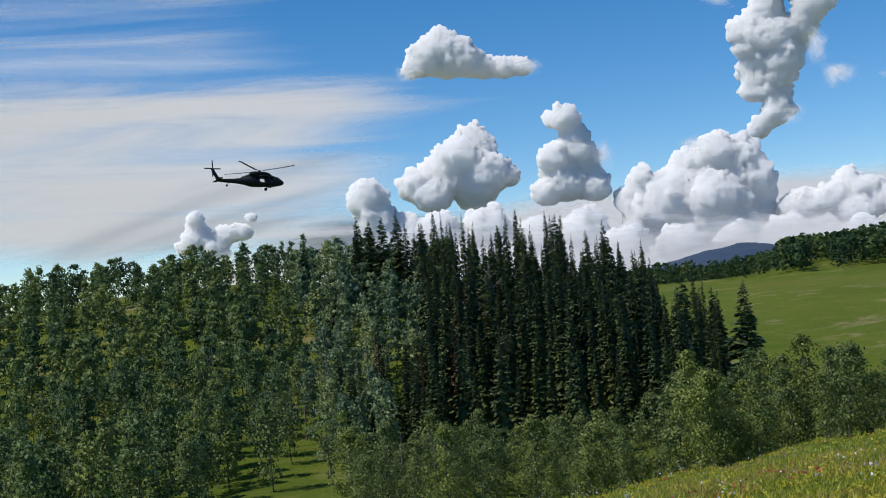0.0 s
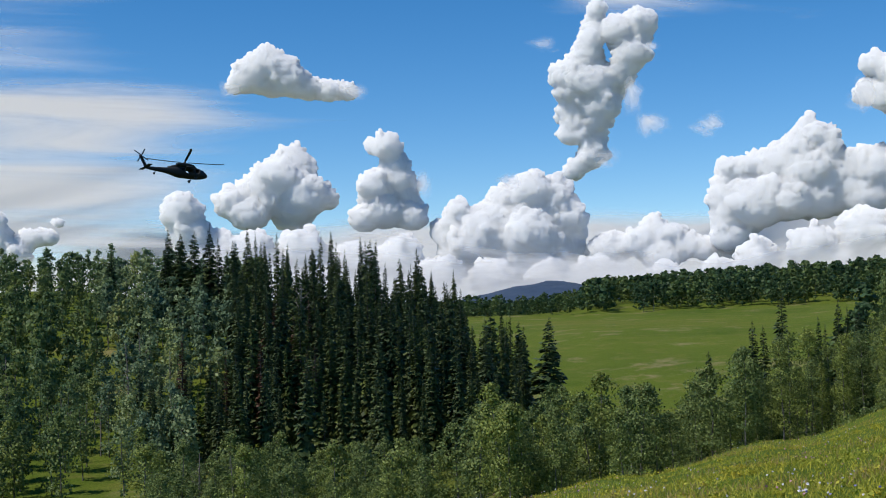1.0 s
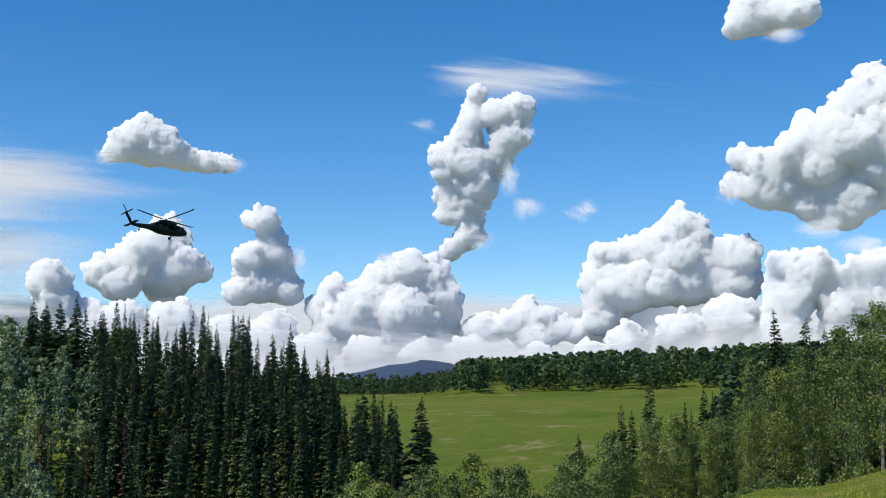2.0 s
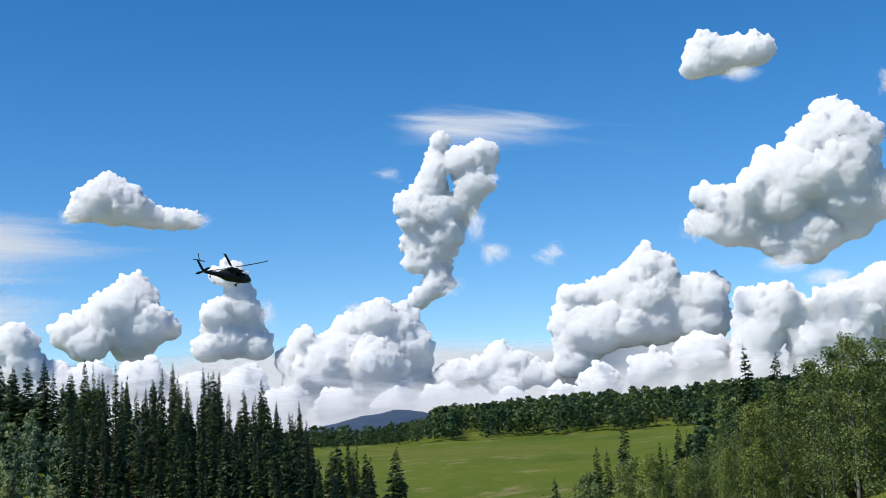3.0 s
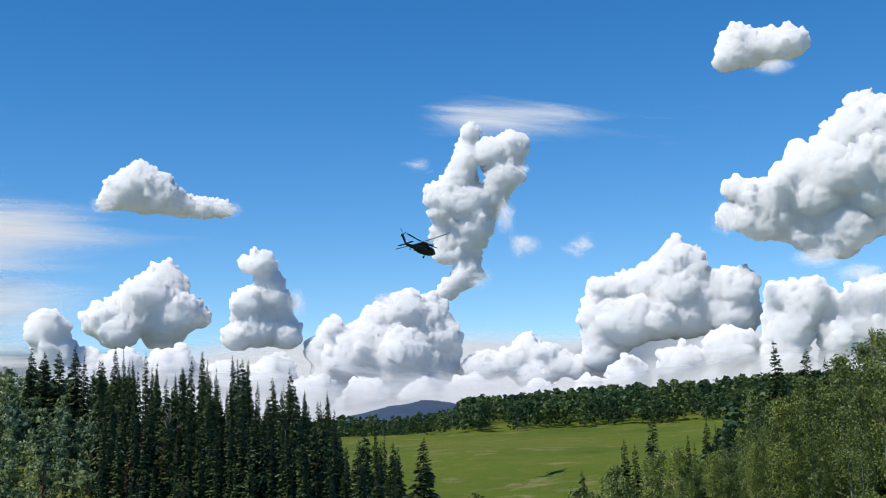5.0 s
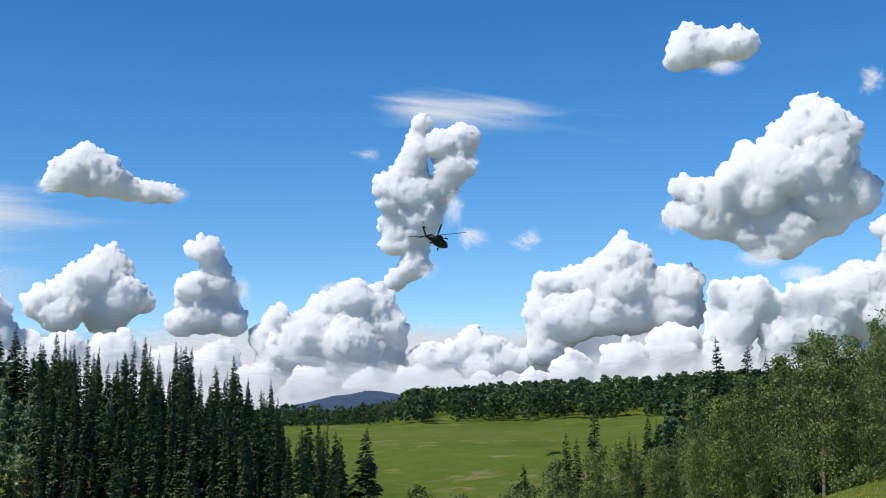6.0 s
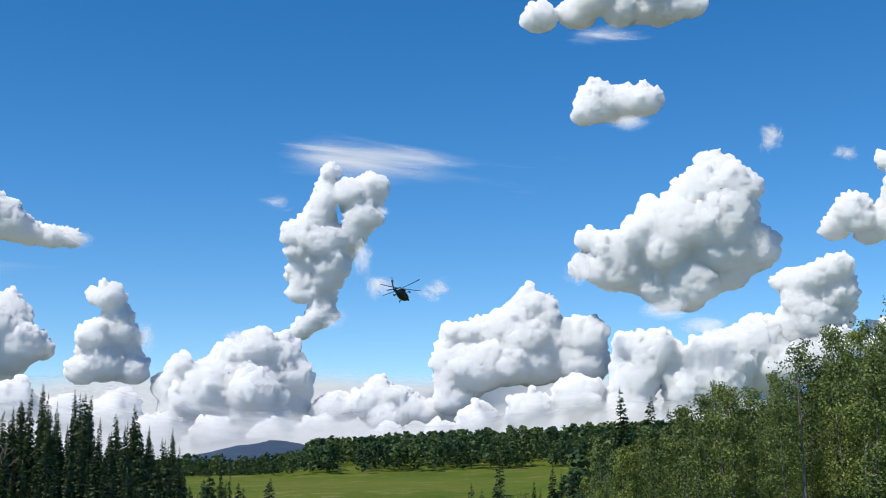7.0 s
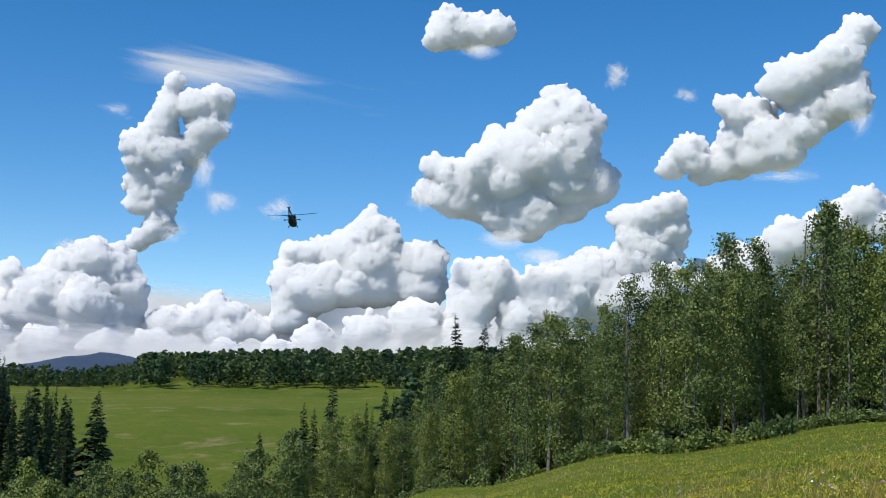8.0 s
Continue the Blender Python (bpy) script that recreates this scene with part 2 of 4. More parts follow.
def build_far_hill():
    az, rr = np.linspace(-12, 16, 120), np.linspace(3000, 4000, 24)
    A, Rr = np.meshgrid(az, rr)
    A, Rr = A.ravel(), Rr.ravel()
    x, y = spot(A, Rr)
    top = 0.5 + 0.95 * np.exp(-((A - 5.0) / 3.3) ** 2) - 0.035 * np.maximum(A - 5, 0)
    z = Rr * np.tan(np.radians(top)) * np.clip(1 - np.abs(Rr - 3500) / 500, 0, 1) ** 0.7
    z = z + 4 * lattice(np.stack([x, y, 0 * x], 1) / 60, 5) + 3 * lattice(np.stack([x, y, 0 * x], 1) / 20, 6) - 5
    n = len(az)
    f = [(i * n + j, i * n + j + 1, (i + 1) * n + j + 1, (i + 1) * n + j) for i in range(len(rr) - 1) for j in range(n - 1)]
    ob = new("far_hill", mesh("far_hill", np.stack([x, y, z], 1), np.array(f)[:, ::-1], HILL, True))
    tagged(ob, "distant wooded hill on the horizon, haze blue painted in its colour", "hill", kind="structure")


build_far_hill()


# ---- trees ----
def aspen_arrays(rng, h, leaves=2500, lean=0.0, size=0.24, low=0.28, limbs=6, clumps=30, wide=0.17):
    """Trunk with limbs, and a crown of leaf sprays on the outside of uneven clumps."""
    zs = np.linspace(0, 1, 7)
    bend = rng.normal(0, 0.012 * h, (7, 2)).cumsum(0) * zs[:, None]
    path = np.concatenate([bend + zs[:, None] * [lean * h, 0], zs[:, None] * h * 0.9], 1)
    limbs_of = []
    wood = [tube(path, 0.008 * h * (1 - zs * 0.85) + 0.012)]
    k = int(clumps * rng.uniform(0.85, 1.15))
    t = low + (1 - low) * np.sort(rng.random(k)) ** 0.85
    full = np.sin(np.clip((t - low) / (1 - low) * 0.82 + 0.16, 0, 1) * np.pi) ** 0.7
    reach = h * wide * full * rng.uniform(0.25, 1.1, k)
    ang = rng.uniform(0, 2 * np.pi, k)
    base = np.stack([np.interp(t * 0.93, zs, path[:, 0]), np.interp(t * 0.93, zs, path[:, 1]), t * h * 0.93], 1)
    tip = base + np.stack([np.cos(ang) * reach, np.sin(ang) * reach, reach * rng.uniform(0.1, 0.6, k)], 1)
    for i in range(0, k, max(limbs, k // 6)):
        limbs_of.append(tube([base[i] - [0, 0, 0.2], (base[i] + tip[i]) / 2 + [0, 0, -0.05], tip[i]], [0.03, 0.022, 0.008], 4))
    per = leaves // k
    radius = min(h, 12.0) * rng.uniform(0.05, 0.1, k) * (0.55 + 0.45 * full)
    way = unit(rng.normal(0, 1, (k * per, 3)) + [0, 0, 0.35])
    c = np.repeat(tip, per, 0) + way * np.repeat(radius, per)[:, None] * rng.uniform(0.3, 1.35, (k * per, 1)) * [1, 1, 0.8]
    axis = np.stack([np.interp(c[:, 2], path[:, 2], path[:, 0]), np.interp(c[:, 2], path[:, 2], path[:, 1]), c[:, 2] - 0.4], 1)
    n = unit(0.5 * way + 0.5 * unit(c - axis) + [0, 0, 0.15] + rng.normal(0, 0.42, c.shape))
    d1 = unit(np.cross(n + rng.normal(0, 0.6, c.shape), rng.normal(0, 1, c.shape)))
    d2 = unit(np.cross(d1, n + rng.normal(0, 0.5, c.shape)))
    s = size * rng.uniform(0.5, 1.0, (len(c), 1))
    if limbs > 8:
        wood, limbs_of = wood + limbs_of, []
    return joined(wood), sprays(c, d1 * s * 0.62, d2 * s * 0.45, n), limbs_of


def spruce_arrays(rng, h, wide=0.105, low=0.06, step=0.3, gaps=0.1):
    """Trunk, and drooping boughs at uneven heights that shorten towards the top."""
    trunk = tube(np.stack([np.zeros(5), np.zeros(5), np.linspace(0, h, 5)], 1), [0.011 * h, 0.009 * h, 0.006 * h, 0.003 * h, 0.004], 5)
    cs, al, ac, out_n = [], [], [], []
    up = np.array([0, 0, 1.0])
    # some heights bear longer boughs than others, and one side is fuller
    swell = np.interp(np.linspace(0, 1, 40), np.linspace(0, 1, 14), rng.uniform(0.78, 1.18, 14))
    full_side = rng.uniform(0, 6.28)
    z = low * h
    while z < h - 0.12:
        u = z / h
        reach = (h * wide * (1 - u) ** 0.66 * (1.0 if u > 0.14 else 0.8) + 0.2 * (1 - u) + 0.07) * swell[int(u * 39)]
        k = max(3, int(4 + 5 * (1 - u)))
        for a in rng.uniform(0, 6.28, k):
            if rng.random() < gaps:
                continue
            rr = reach * rng.uniform(0.55, 1.12) * (1 + 0.14 * math.cos(a - full_side))
            zz = z + rng.normal(0, 0.2) * (0.4 + (1 - u))
            out = np.array([math.cos(a), math.sin(a), 0.0])
            side = np.array([-out[1], out[0], 0.0])
            droop = 0.62 - 0.8 * u + rng.normal(0, 0.14)
            for s0, s1, w in ((0.02, 0.6, 0.4), (0.4, 1.0, 0.3)):
                p0 = out * rr * s0 + up * (zz - droop * rr * s0 * s0)
                p1 = out * rr * s1 + up * (zz - droop * rr * s1 * s1)
                cs.append((p0 + p1) / 2), al.append((p1 - p0) / 2)
                ac.append(side * w * rr * rng.uniform(0.7, 1.2) + up * rng.uniform(-0.16, 0.06) * rr)
                out_n.append(out * 0.75 + up * rng.uniform(0.3, 0.9) + side * rng.normal(0, 0.3))
            # sprays that hang along the bough close the crown
            for sgn in (-1, 1):
                p = out * rr * rng.uniform(0.5, 0.75) + side * sgn * rr * 0.22 + up * (zz - droop * rr * 0.42 - 0.06)
                q = unit(out * 0.6 + side * sgn * 0.5 - up * 0.6)
                cs.append(p), al.append(q * rr * 0.34), ac.append(side * 0.17 * rr + up * 0.08 * rr)
                out_n.append(out + side * sgn * 0.4 + up * rng.uniform(-0.1, 0.4))
        z += step * (0.5 + 0.5 * (1 - u)) * rng.uniform(0.8, 1.2)
    cs.append(up * (h - 0.1)), al.append(up * 0.45), ac.append(np.array([0.05, 0, 0])), out_n.append(np.array([0, -0.3, 1.0]))
    return trunk, sprays(np.array(cs), np.array(al), np.array(ac), unit(np.array(out_n)))


def tree(kind, label, category, group, bark, leaf, trunk, crown, limbs=()):
    t = tagged(new(kind), label, category, group)
    part("trunk", mesh("trunk", *trunk, bark, True), bark, t)
    part("crown", mesh("crown", crown[0], crown[1], leaf, normals=crown[2]), leaf, t)
    for limb in limbs:
        part("limb", mesh("limb", *limb, bark, True), bark, t)
    return t


def moved(arrays, m):
    v, f, *n = arrays
    m = np.array(m)
    return (v @ m[:3, :3].T + m[:3, 3], f, *(unit(k @ m[:3, :3].T) for k in n))


def scatter(rng, count, az, r, gap, keep=None, taken=None):
    """Places in a sector, no two nearer than the gap."""
    cell, out = {}, []
    tries = 0
    while len(out) < count and tries < count * 30:
        tries += 1
        a = rng.uniform(*az)
        d = math.sqrt(rng.uniform(r[0] ** 2, r[1] ** 2))
        if keep and not keep(a, d, rng):
            continue
        x, y = spot(a, d)
        k = (int(x // gap), int(y // gap))
        if any((x - p) ** 2 + (y - q) ** 2 < gap * gap for i in (-1, 0, 1) for j in (-1, 0, 1) for p, q in cell.get((k[0] + i, k[1] + j), ())):
            continue
        cell.setdefault(k, []).append((x, y))
        out.append((x, y, a, d))
    return out


RNG = np.random.default_rng(7)
ASPENS = [tree("aspen", "green aspen with pale slender trunk and fluttering leaves", "tree", "aspens of the grove", ASPEN_BARK, ASPEN_LEAF,
               *aspen_arrays(RNG, 10.0, low=(0.05, 0.16, 0.1, 0.22)[i % 4], lean=0.02 * (i % 3 - 1), clumps=(38, 50)[i % 2], wide=(0.17, 0.2, 0.15)[i % 3])) for i in range(7)]
TALL_ASPENS = [tree("aspen", "tall green aspen with pale trunk at the meadow's edge", "tree", "aspens of the grove", ASPEN_BARK, ASPEN_LEAF,
                    *aspen_arrays(RNG, 15.0, leaves=3700, size=0.225, low=(0.08, 0.16, 0.12, 0.1, 0.18)[i], lean=0.015 * (i % 3 - 1), clumps=(66, 80)[i % 2], wide=(0.1, 0.12, 0.09)[i % 3])) for i in range(5)]
SPRUCES = [tree("spruce", "dark green pointed spruce among others", "tree", "spruces of the stand", SPRUCE_BARK, NEEDLE,
                *spruce_arrays(RNG, 20.0, wide=w, low=lo, gaps=g, step=0.34))
           for w, lo, g in ((0.11, 0.05, 0.06), (0.125, 0.04, 0.08), (0.09, 0.08, 0.15), (0.135, 0.03, 0.05), (0.105, 0.1, 0.1), (0.08, 0.12, 0.2))]
DEADS = [tree("dead_spruce", "rust-brown dying spruce with dry needles", "tree", "dying spruces", SPRUCE_BARK, DEAD_NEEDLE,
              *spruce_arrays(RNG, 18.0, wide=0.08, low=0.15, gaps=0.4)) for i in range(2)]


def plant(models, places, height, tall, rng, squeeze=0.12):
    """Copies of the models at the places."""
    for i, (x, y, a, d) in enumerate(places):
        src = models[3] if a == 4.72 else models[int(rng.integers(len(models)))]
        s = height(a, d, rng) / tall
        m = Matrix.Translation((x, y, float(land(x, y)[0]) - 0.15)) @ Matrix.Rotation(rng.uniform(0, 6.28), 4, "Z") @ Matrix.Rotation(rng.normal(0, 0.025), 4, "X")
        ob = copy_thing(src, m)
        ob.scale = (s * rng.uniform(1 - squeeze, 1 + squeeze) * (1.0 if squeeze != 0.1 else 1.65 if a == 4.72 else 1.35),) * 2 + (s,)


def stuff(name, label, category, pieces, mat, smooth=False):
    v, f = joined([p[:2] for p in pieces])
    me = mesh(name, v, f, mat, smooth, np.concatenate([p[2] for p in pieces]) if len(pieces[0]) > 2 else None)
    g = np.random.default_rng(len(pieces))
    tone = np.concatenate([np.full(len(p[0]), q) for p, q in zip(pieces, g.random(len(pieces)))])
    me.attributes.new("tone", "FLOAT", "POINT").data.foreach_set("value", tone.astype(np.float32))
    return tagged(new(name, me), label, category, kind="stuff")


def place_matrix(x, y, s, rng, w=1.0):
    return Matrix.Translation((x, y, float(land(x, y)[0]) - 0.15)) @ Matrix.Rotation(rng.uniform(0, 6.28), 4, "Z") @ Matrix.Diagonal((s * w, s * w, s, 1))


rng = np.random.default_rng(11)
# aspens below the meadow's brow and along the gully
front = scatter(rng, 130, (-14.2, 14), (97, 138), 2.6, lambda a, d, g: not (-1.5 < a < 1.0 and d > 118 and g.random() < 0.5))
plant(ASPENS, front, lambda a, d, g: (8.6 if a < 1 else 10.8 if a < 8 else 9.3) * g.uniform(0.62, 1.15), 10.0, rng)
# aspen grove along the meadow's edge
grove = scatter(rng, 190, (13, 46), (86, 132), 2.3, lambda a, d, g: d > 112 - max(0, a - 18) * 2.2)
plant(TALL_ASPENS, grove, lambda a, d, g: np.interp(a, (13, 17, 22, 30, 33, 46), (10.5, 12, 13, 13.5, 15.5, 16.5)) * g.uniform(0.62, 1.12), 15.0, rng)
# spruce stand
def in_stand(a, d, g):
    return a < 1 or d < 225


stand = scatter(rng, 225, (-9.8, 3.7), (150, 264), 3.5, in_stand)
stand += scatter(rng, 30, (-14.0, -9.8), (154, 176), 3.0)
plant(SPRUCES, stand, lambda a, d, g: np.interp(a, (-13, -8, 0, 2, 4.2), (17, 21.5, 22.5, 22, 19)) * np.interp(d, (152, 190), (0.72, 1.0)) * (0.8 if a < -9.8 and d < 180 else 1.0) * g.uniform(0.68, 1.1), 20.0, rng, 0.2)
dead = scatter(rng, 14, (-9, -4), (165, 230), 6) + scatter(rng, 2, (-12.5, -9.5), (160, 172), 5)
plant(DEADS, dead, lambda a, d, g: 18 * g.uniform(0.8, 1.0), 18.0, rng)
singles = [(4.72, 172, 19.5), (13.9, 175, 16.5), (14.35, 172, 15.5), (15.2, 176, 19.5), (11.9, 150, 12.7), (11.5, 152, 10.5), (-15.1, 262, 15), (-20.2, 240, 13), (-25.2, 150, 16), (20.75, 130, 18.5), (21.9, 132, 17.5), (18.3, 240, 14), (39.3, 104, 15.5), (34.2, 116, 14.5), (31.5, 118, 14), (36.0, 112, 15), (-10.4, 255, 20), (-10.75, 262, 22), (-11.4, 258, 21), (-11.9, 266, 18), (-12.25, 262, 20), (-12.5, 268, 20), (-12.75, 264, 18.5), (-10.0, 268, 16), (-13.9, 225, 12)]
plant(SPRUCES, [(*spot(a, d), a, d) for a, d, h in singles], lambda a, d, g: next(h for p, q, h in singles if p == a), 20.0, rng, 0.1)
ridge = scatter(rng, 18, (15.8, 23.5), (150, 188), 4.5)
plant(SPRUCES, ridge, lambda a, d, g: np.interp(a, (15.8, 20, 23.5), (15, 18, 18)) * g.uniform(0.72, 1.08), 20.0, rng, 0.2)
for model in ASPENS + TALL_ASPENS + SPRUCES + DEADS:
    x, y = spot(rng.uniform(24, 44), rng.uniform(122, 140))
    s = 1.35 if model in ASPENS else 0.95 if model in TALL_ASPENS else 0.72
    model.matrix_basis = place_matrix(x, y, s, rng)

# the wood on the hill, past the gully
lows = [aspen_arrays(rng, 10.0, leaves=640, size=0.55, low=0.14, limbs=9, clumps=30) for i in range(6)]
mids = [aspen_arrays(rng, 10.0, leaves=1150, size=0.36, low=0.12, limbs=9, clumps=38) for i in range(4)]
hill = scatter(rng, 400, (-36, -8.5), (190, 310), 3.9, lambda a, d, g: not (a > -14 and d < 186) and not (a > -9.8 and d < 225))
hill += scatter(rng, 110, (-36, -19.4), (118, 192), 3.4, lambda a, d, g: d > 150 or g.random() < 0.8)
hill += scatter(rng, 26, (-19.4, -12), (140, 192), 5.0, lambda a, d, g: d > 165 or g.random() < 0.3)
kinds = lows + mids
mats = [(place_matrix(x, y, rng.uniform(0.9, 1.35) * (0.88 if a < -16 and d > 230 else 1.0), rng, 0.95), int(rng.integers(6) if d > 194 else rng.integers(6, 10)), a) for x, y, a, d in hill]
for name, keep, leaf in (("hill_aspen_foliage", lambda a: not -15.5 < a < -9, WOOD_LEAF), ("pale_aspen_foliage", lambda a: -15.5 < a < -9, PALE_LEAF)):
    stuff(name, "dense green aspen foliage over the hillside", "forest", [moved(kinds[k][1], m) for m, k, a in mats if keep(a)], leaf)
stuff("hill_aspen_trunks", "pale slender aspen trunks on the hillside", "forest", [moved(kinds[k][0], m) for m, k, a in mats], ASPEN_BARK, True)

# woods past the far meadow and behind the grove
fars = [aspen_arrays(rng, 10.0, leaves=200, size=1.05, low=0.1, limbs=99, clumps=28, wide=0.2) for i in range(5)]
far = scatter(rng, 1250, (-4, 32), (565, 780), 4.0, lambda a, d, g: not (7.6 < a < 8.6 and d < 640))
far += scatter(rng, 150, (16, 44), (190, 420), 6, lambda a, d, g: a > 17 + (d - 190) * 0.01)
far += scatter(rng, 60, (25, 47), (135, 190), 4)
stuff("far_woods", "far green aspen woods round the meadow", "forest", [moved(fars[int(rng.integers(5))][1], place_matrix(x, y, rng.uniform(1.0, 1.6) * (0.68 if a < 6.5 and d > 500 else 1.0), rng, 1.25)) for x, y, a, d in far], FAR_LEAF)
stuff("far_woods_trunks", "pale trunks of the far woods", "forest", [moved(fars[int(rng.integers(5))][0], place_matrix(x, y, rng.uniform(1.0, 1.2) * (0.68 if a < 6.5 else 1.0), rng)) for x, y, a, d in far[::3]], ASPEN_BARK, True)


# ---- the meadow's brow: grass, stalks, flowers, bushes ----
def sward(g, count, near, far, az):
    a = g.uniform(*az, count)
    r = near * (far / near) ** g.random(count)
    x, y = spot(a, r)
    return np.stack([x, y, land(x, y)], 1), r


def blades(g, roots, per, tall, wide, lean=0.35):
    p = np.repeat(roots, per, 0) + g.normal(0, 0.09, (len(roots) * per, 3)) * [1, 1, 0]
    k = len(p)
    h = g.uniform(*tall, (k, 1))
    tip = np.concatenate([g.normal(0, lean, (k, 2)) * h, h], 1)
    a = g.uniform(0, np.pi, k)
    side = np.stack([np.cos(a), np.sin(a), 0 * a], 1) * g.uniform(*wide, (k, 1))
    v = np.stack([p - side, p + side, p + tip * 0.55 + side * 0.8, p + tip * [1, 1, 0.92], p + tip * 0.55 - side * 0.8], 1)
    i = np.arange(k)[:, None] * 5
    f = np.concatenate([i + [0, 1, 2, 4], i + [4, 2, 3, 3]])
    return v.reshape(-1, 3), f[:k], (i + [4, 2, 3])


def grass_object(name, label, g, roots, per, tall, wide, mat, lean=0.35):
    v, quads, tris = blades(g, roots, per, tall, wide, lean)
    f = np.concatenate([quads[:, [0, 1, 2]], quads[:, [0, 2, 3]], tris])
    tagged(new(name, mesh(name, v, f, mat)), label, "grass", kind="stuff")


g = np.random.default_rng(5)
roots, r = sward(g, 34000, 14, 100, (-9, 46))
grass_object("meadow_grass", "tall yellow-green meadow grass on the slope", g, roots, 3, (0.05, 0.16), (0.005, 0.014), BLADE, 0.6)
roots, r = sward(g, 12000, 14, 90, (-9, 46))
clump = lattice(roots * [1, 1, 0] / 3.5, 9) + 0.4 * lattice(roots * [1, 1, 0] / 1.1, 10) > 0.26
grass_object("dry_grass_stalks", "reddish dry seed stalks among the grass", g, roots[clump], 3, (0.12, 0.3), (0.004, 0.009), STRAW, 0.3)


def flowers(name, label, g, count, az, rng_r, tall, size, mat, spread=0.25):
    """Flower heads in small bunches on stems."""
    bunch, r = sward(g, count, *rng_r, az)
    p = np.repeat(bunch, 4, 0) + g.normal(0, spread, (count * 4, 3)) * [1, 1, 0]
    h = g.uniform(*tall, len(p))
    head = p + np.stack([0 * h, 0 * h, h], 1)
    pieces = []
    for i in range(3):
        d1 = unit(g.normal(0, 1, p.shape) * [1, 1, 0.6])
        d2 = unit(np.cross(d1, g.normal(0, 1, p.shape)))
        s = g.uniform(*size, (len(p), 1))
        pieces.append(cards(head, d1 * s, d2 * s * 0.8))
    v, f = joined(pieces)
    tagged(new(name, mesh(name, v, f, mat)), label, "flowers", kind="stuff")
    v, q, t = blades(g, head - np.stack([0 * h, 0 * h, h], 1), 1, (0.2, 0.4), (0.005, 0.008), 0.05)
    tagged(new("flower_stems", mesh("flower_stems", v, np.concatenate([q[:, [0, 1, 2]], q[:, [0, 2, 3]], t]), BLADE)), "thin green flower stems in the grass", "flowers", kind="stuff")


flowers("white_flowers", "small white meadow flowers in the grass", g, 90, (-5, 44), (16, 60), (0.2, 0.45), (0.012, 0.028), PETALS["white"])
flowers("pale_flower_bunch", "bunches of pale pink-white meadow flowers", g, 7, (-3, 16), (16, 24), (0.3, 0.4), (0.02, 0.04), PETALS["white"], 0.12)
flowers("pink_flowers", "small pink meadow flowers in the grass", g, 70, (-5, 44), (16, 60), (0.2, 0.4), (0.012, 0.028), PETALS["pink"])
flowers("red_flowers", "scarlet paintbrush flowers in the grass", g, 12, (-3, 8), (18, 30), (0.2, 0.35), (0.018, 0.035), PETALS["red"], 0.2)
flowers("yellow_flowers", "small yellow meadow flowers in the grass", g, 40, (2, 40), (15, 45), (0.2, 0.4), (0.012, 0.024), PETALS["yellow"])
flowers("violet_flowers", "small violet meadow flowers in the grass", g, 6, (4, 30), (15, 32), (0.2, 0.4), (0.012, 0.024), PETALS["violet"])


def bush_cards(g, h, leaves=420):
    k = 9
    c = g.normal(0, 0.45, (k, 3)) * h * [1, 1, 0.35] + [0, 0, h * 0.5]
    p = np.repeat(c, leaves // k, 0) + g.normal(0, 0.2 * h, (k * (leaves // k), 3))
    p[:, 2] = np.maximum(p[:, 2], 0.05)
    d1 = unit(g.normal(0, 1, p.shape))
    d2 = unit(np.cross(d1, g.normal(0, 1, p.shape)))
    s = (0.16 if h > 0.5 else 0.05) * g.uniform(0.5, 1, (len(p), 1))
    return cards(p, d1 * s, d2 * s * 0.7)


def edge_range(a):
    """How far off the grove's edge is."""
    return max(84.0, 112 - max(0.0, a - 18) * 2.2)


herbs = []
spots, r = sward(g, 420, 15, 60, (-9, 46))
for p in spots:
    v, f = bush_cards(g, g.uniform(0.12, 0.3), 45)
    herbs.append((v * [1, 1, 0.8] + p, f))
stuff("meadow_herbs", "low broad-leaved green herbs among the grass", "plants", herbs, BLADE)

SHRUBS = []
for i in range(5):
    t = tagged(new("shrub"), "low green leafy shrub at the grove's edge", "shrub", "shrubs at the grove")
    part("foliage", mesh("shrub", *bush_cards(g, 1.0), ASPEN_LEAF), ASPEN_LEAF, t)
    SHRUBS.append(t)
for i in range(60):
    a = g.uniform(14, 46)
    x, y = spot(a, edge_range(a) + g.normal(-0.5, 2.0))
    m = Matrix.Translation((x, y, float(land(x, y)[0]) - 0.05)) @ Matrix.Rotation(g.uniform(0, 6.28), 4, "Z")
    ob = SHRUBS[i] if i < 5 else copy_thing(SHRUBS[i % 5], m)
    ob.matrix_basis = m
    ob.scale = (g.uniform(0.6, 1.5),) * 2 + (g.uniform(0.5, 1.3),)


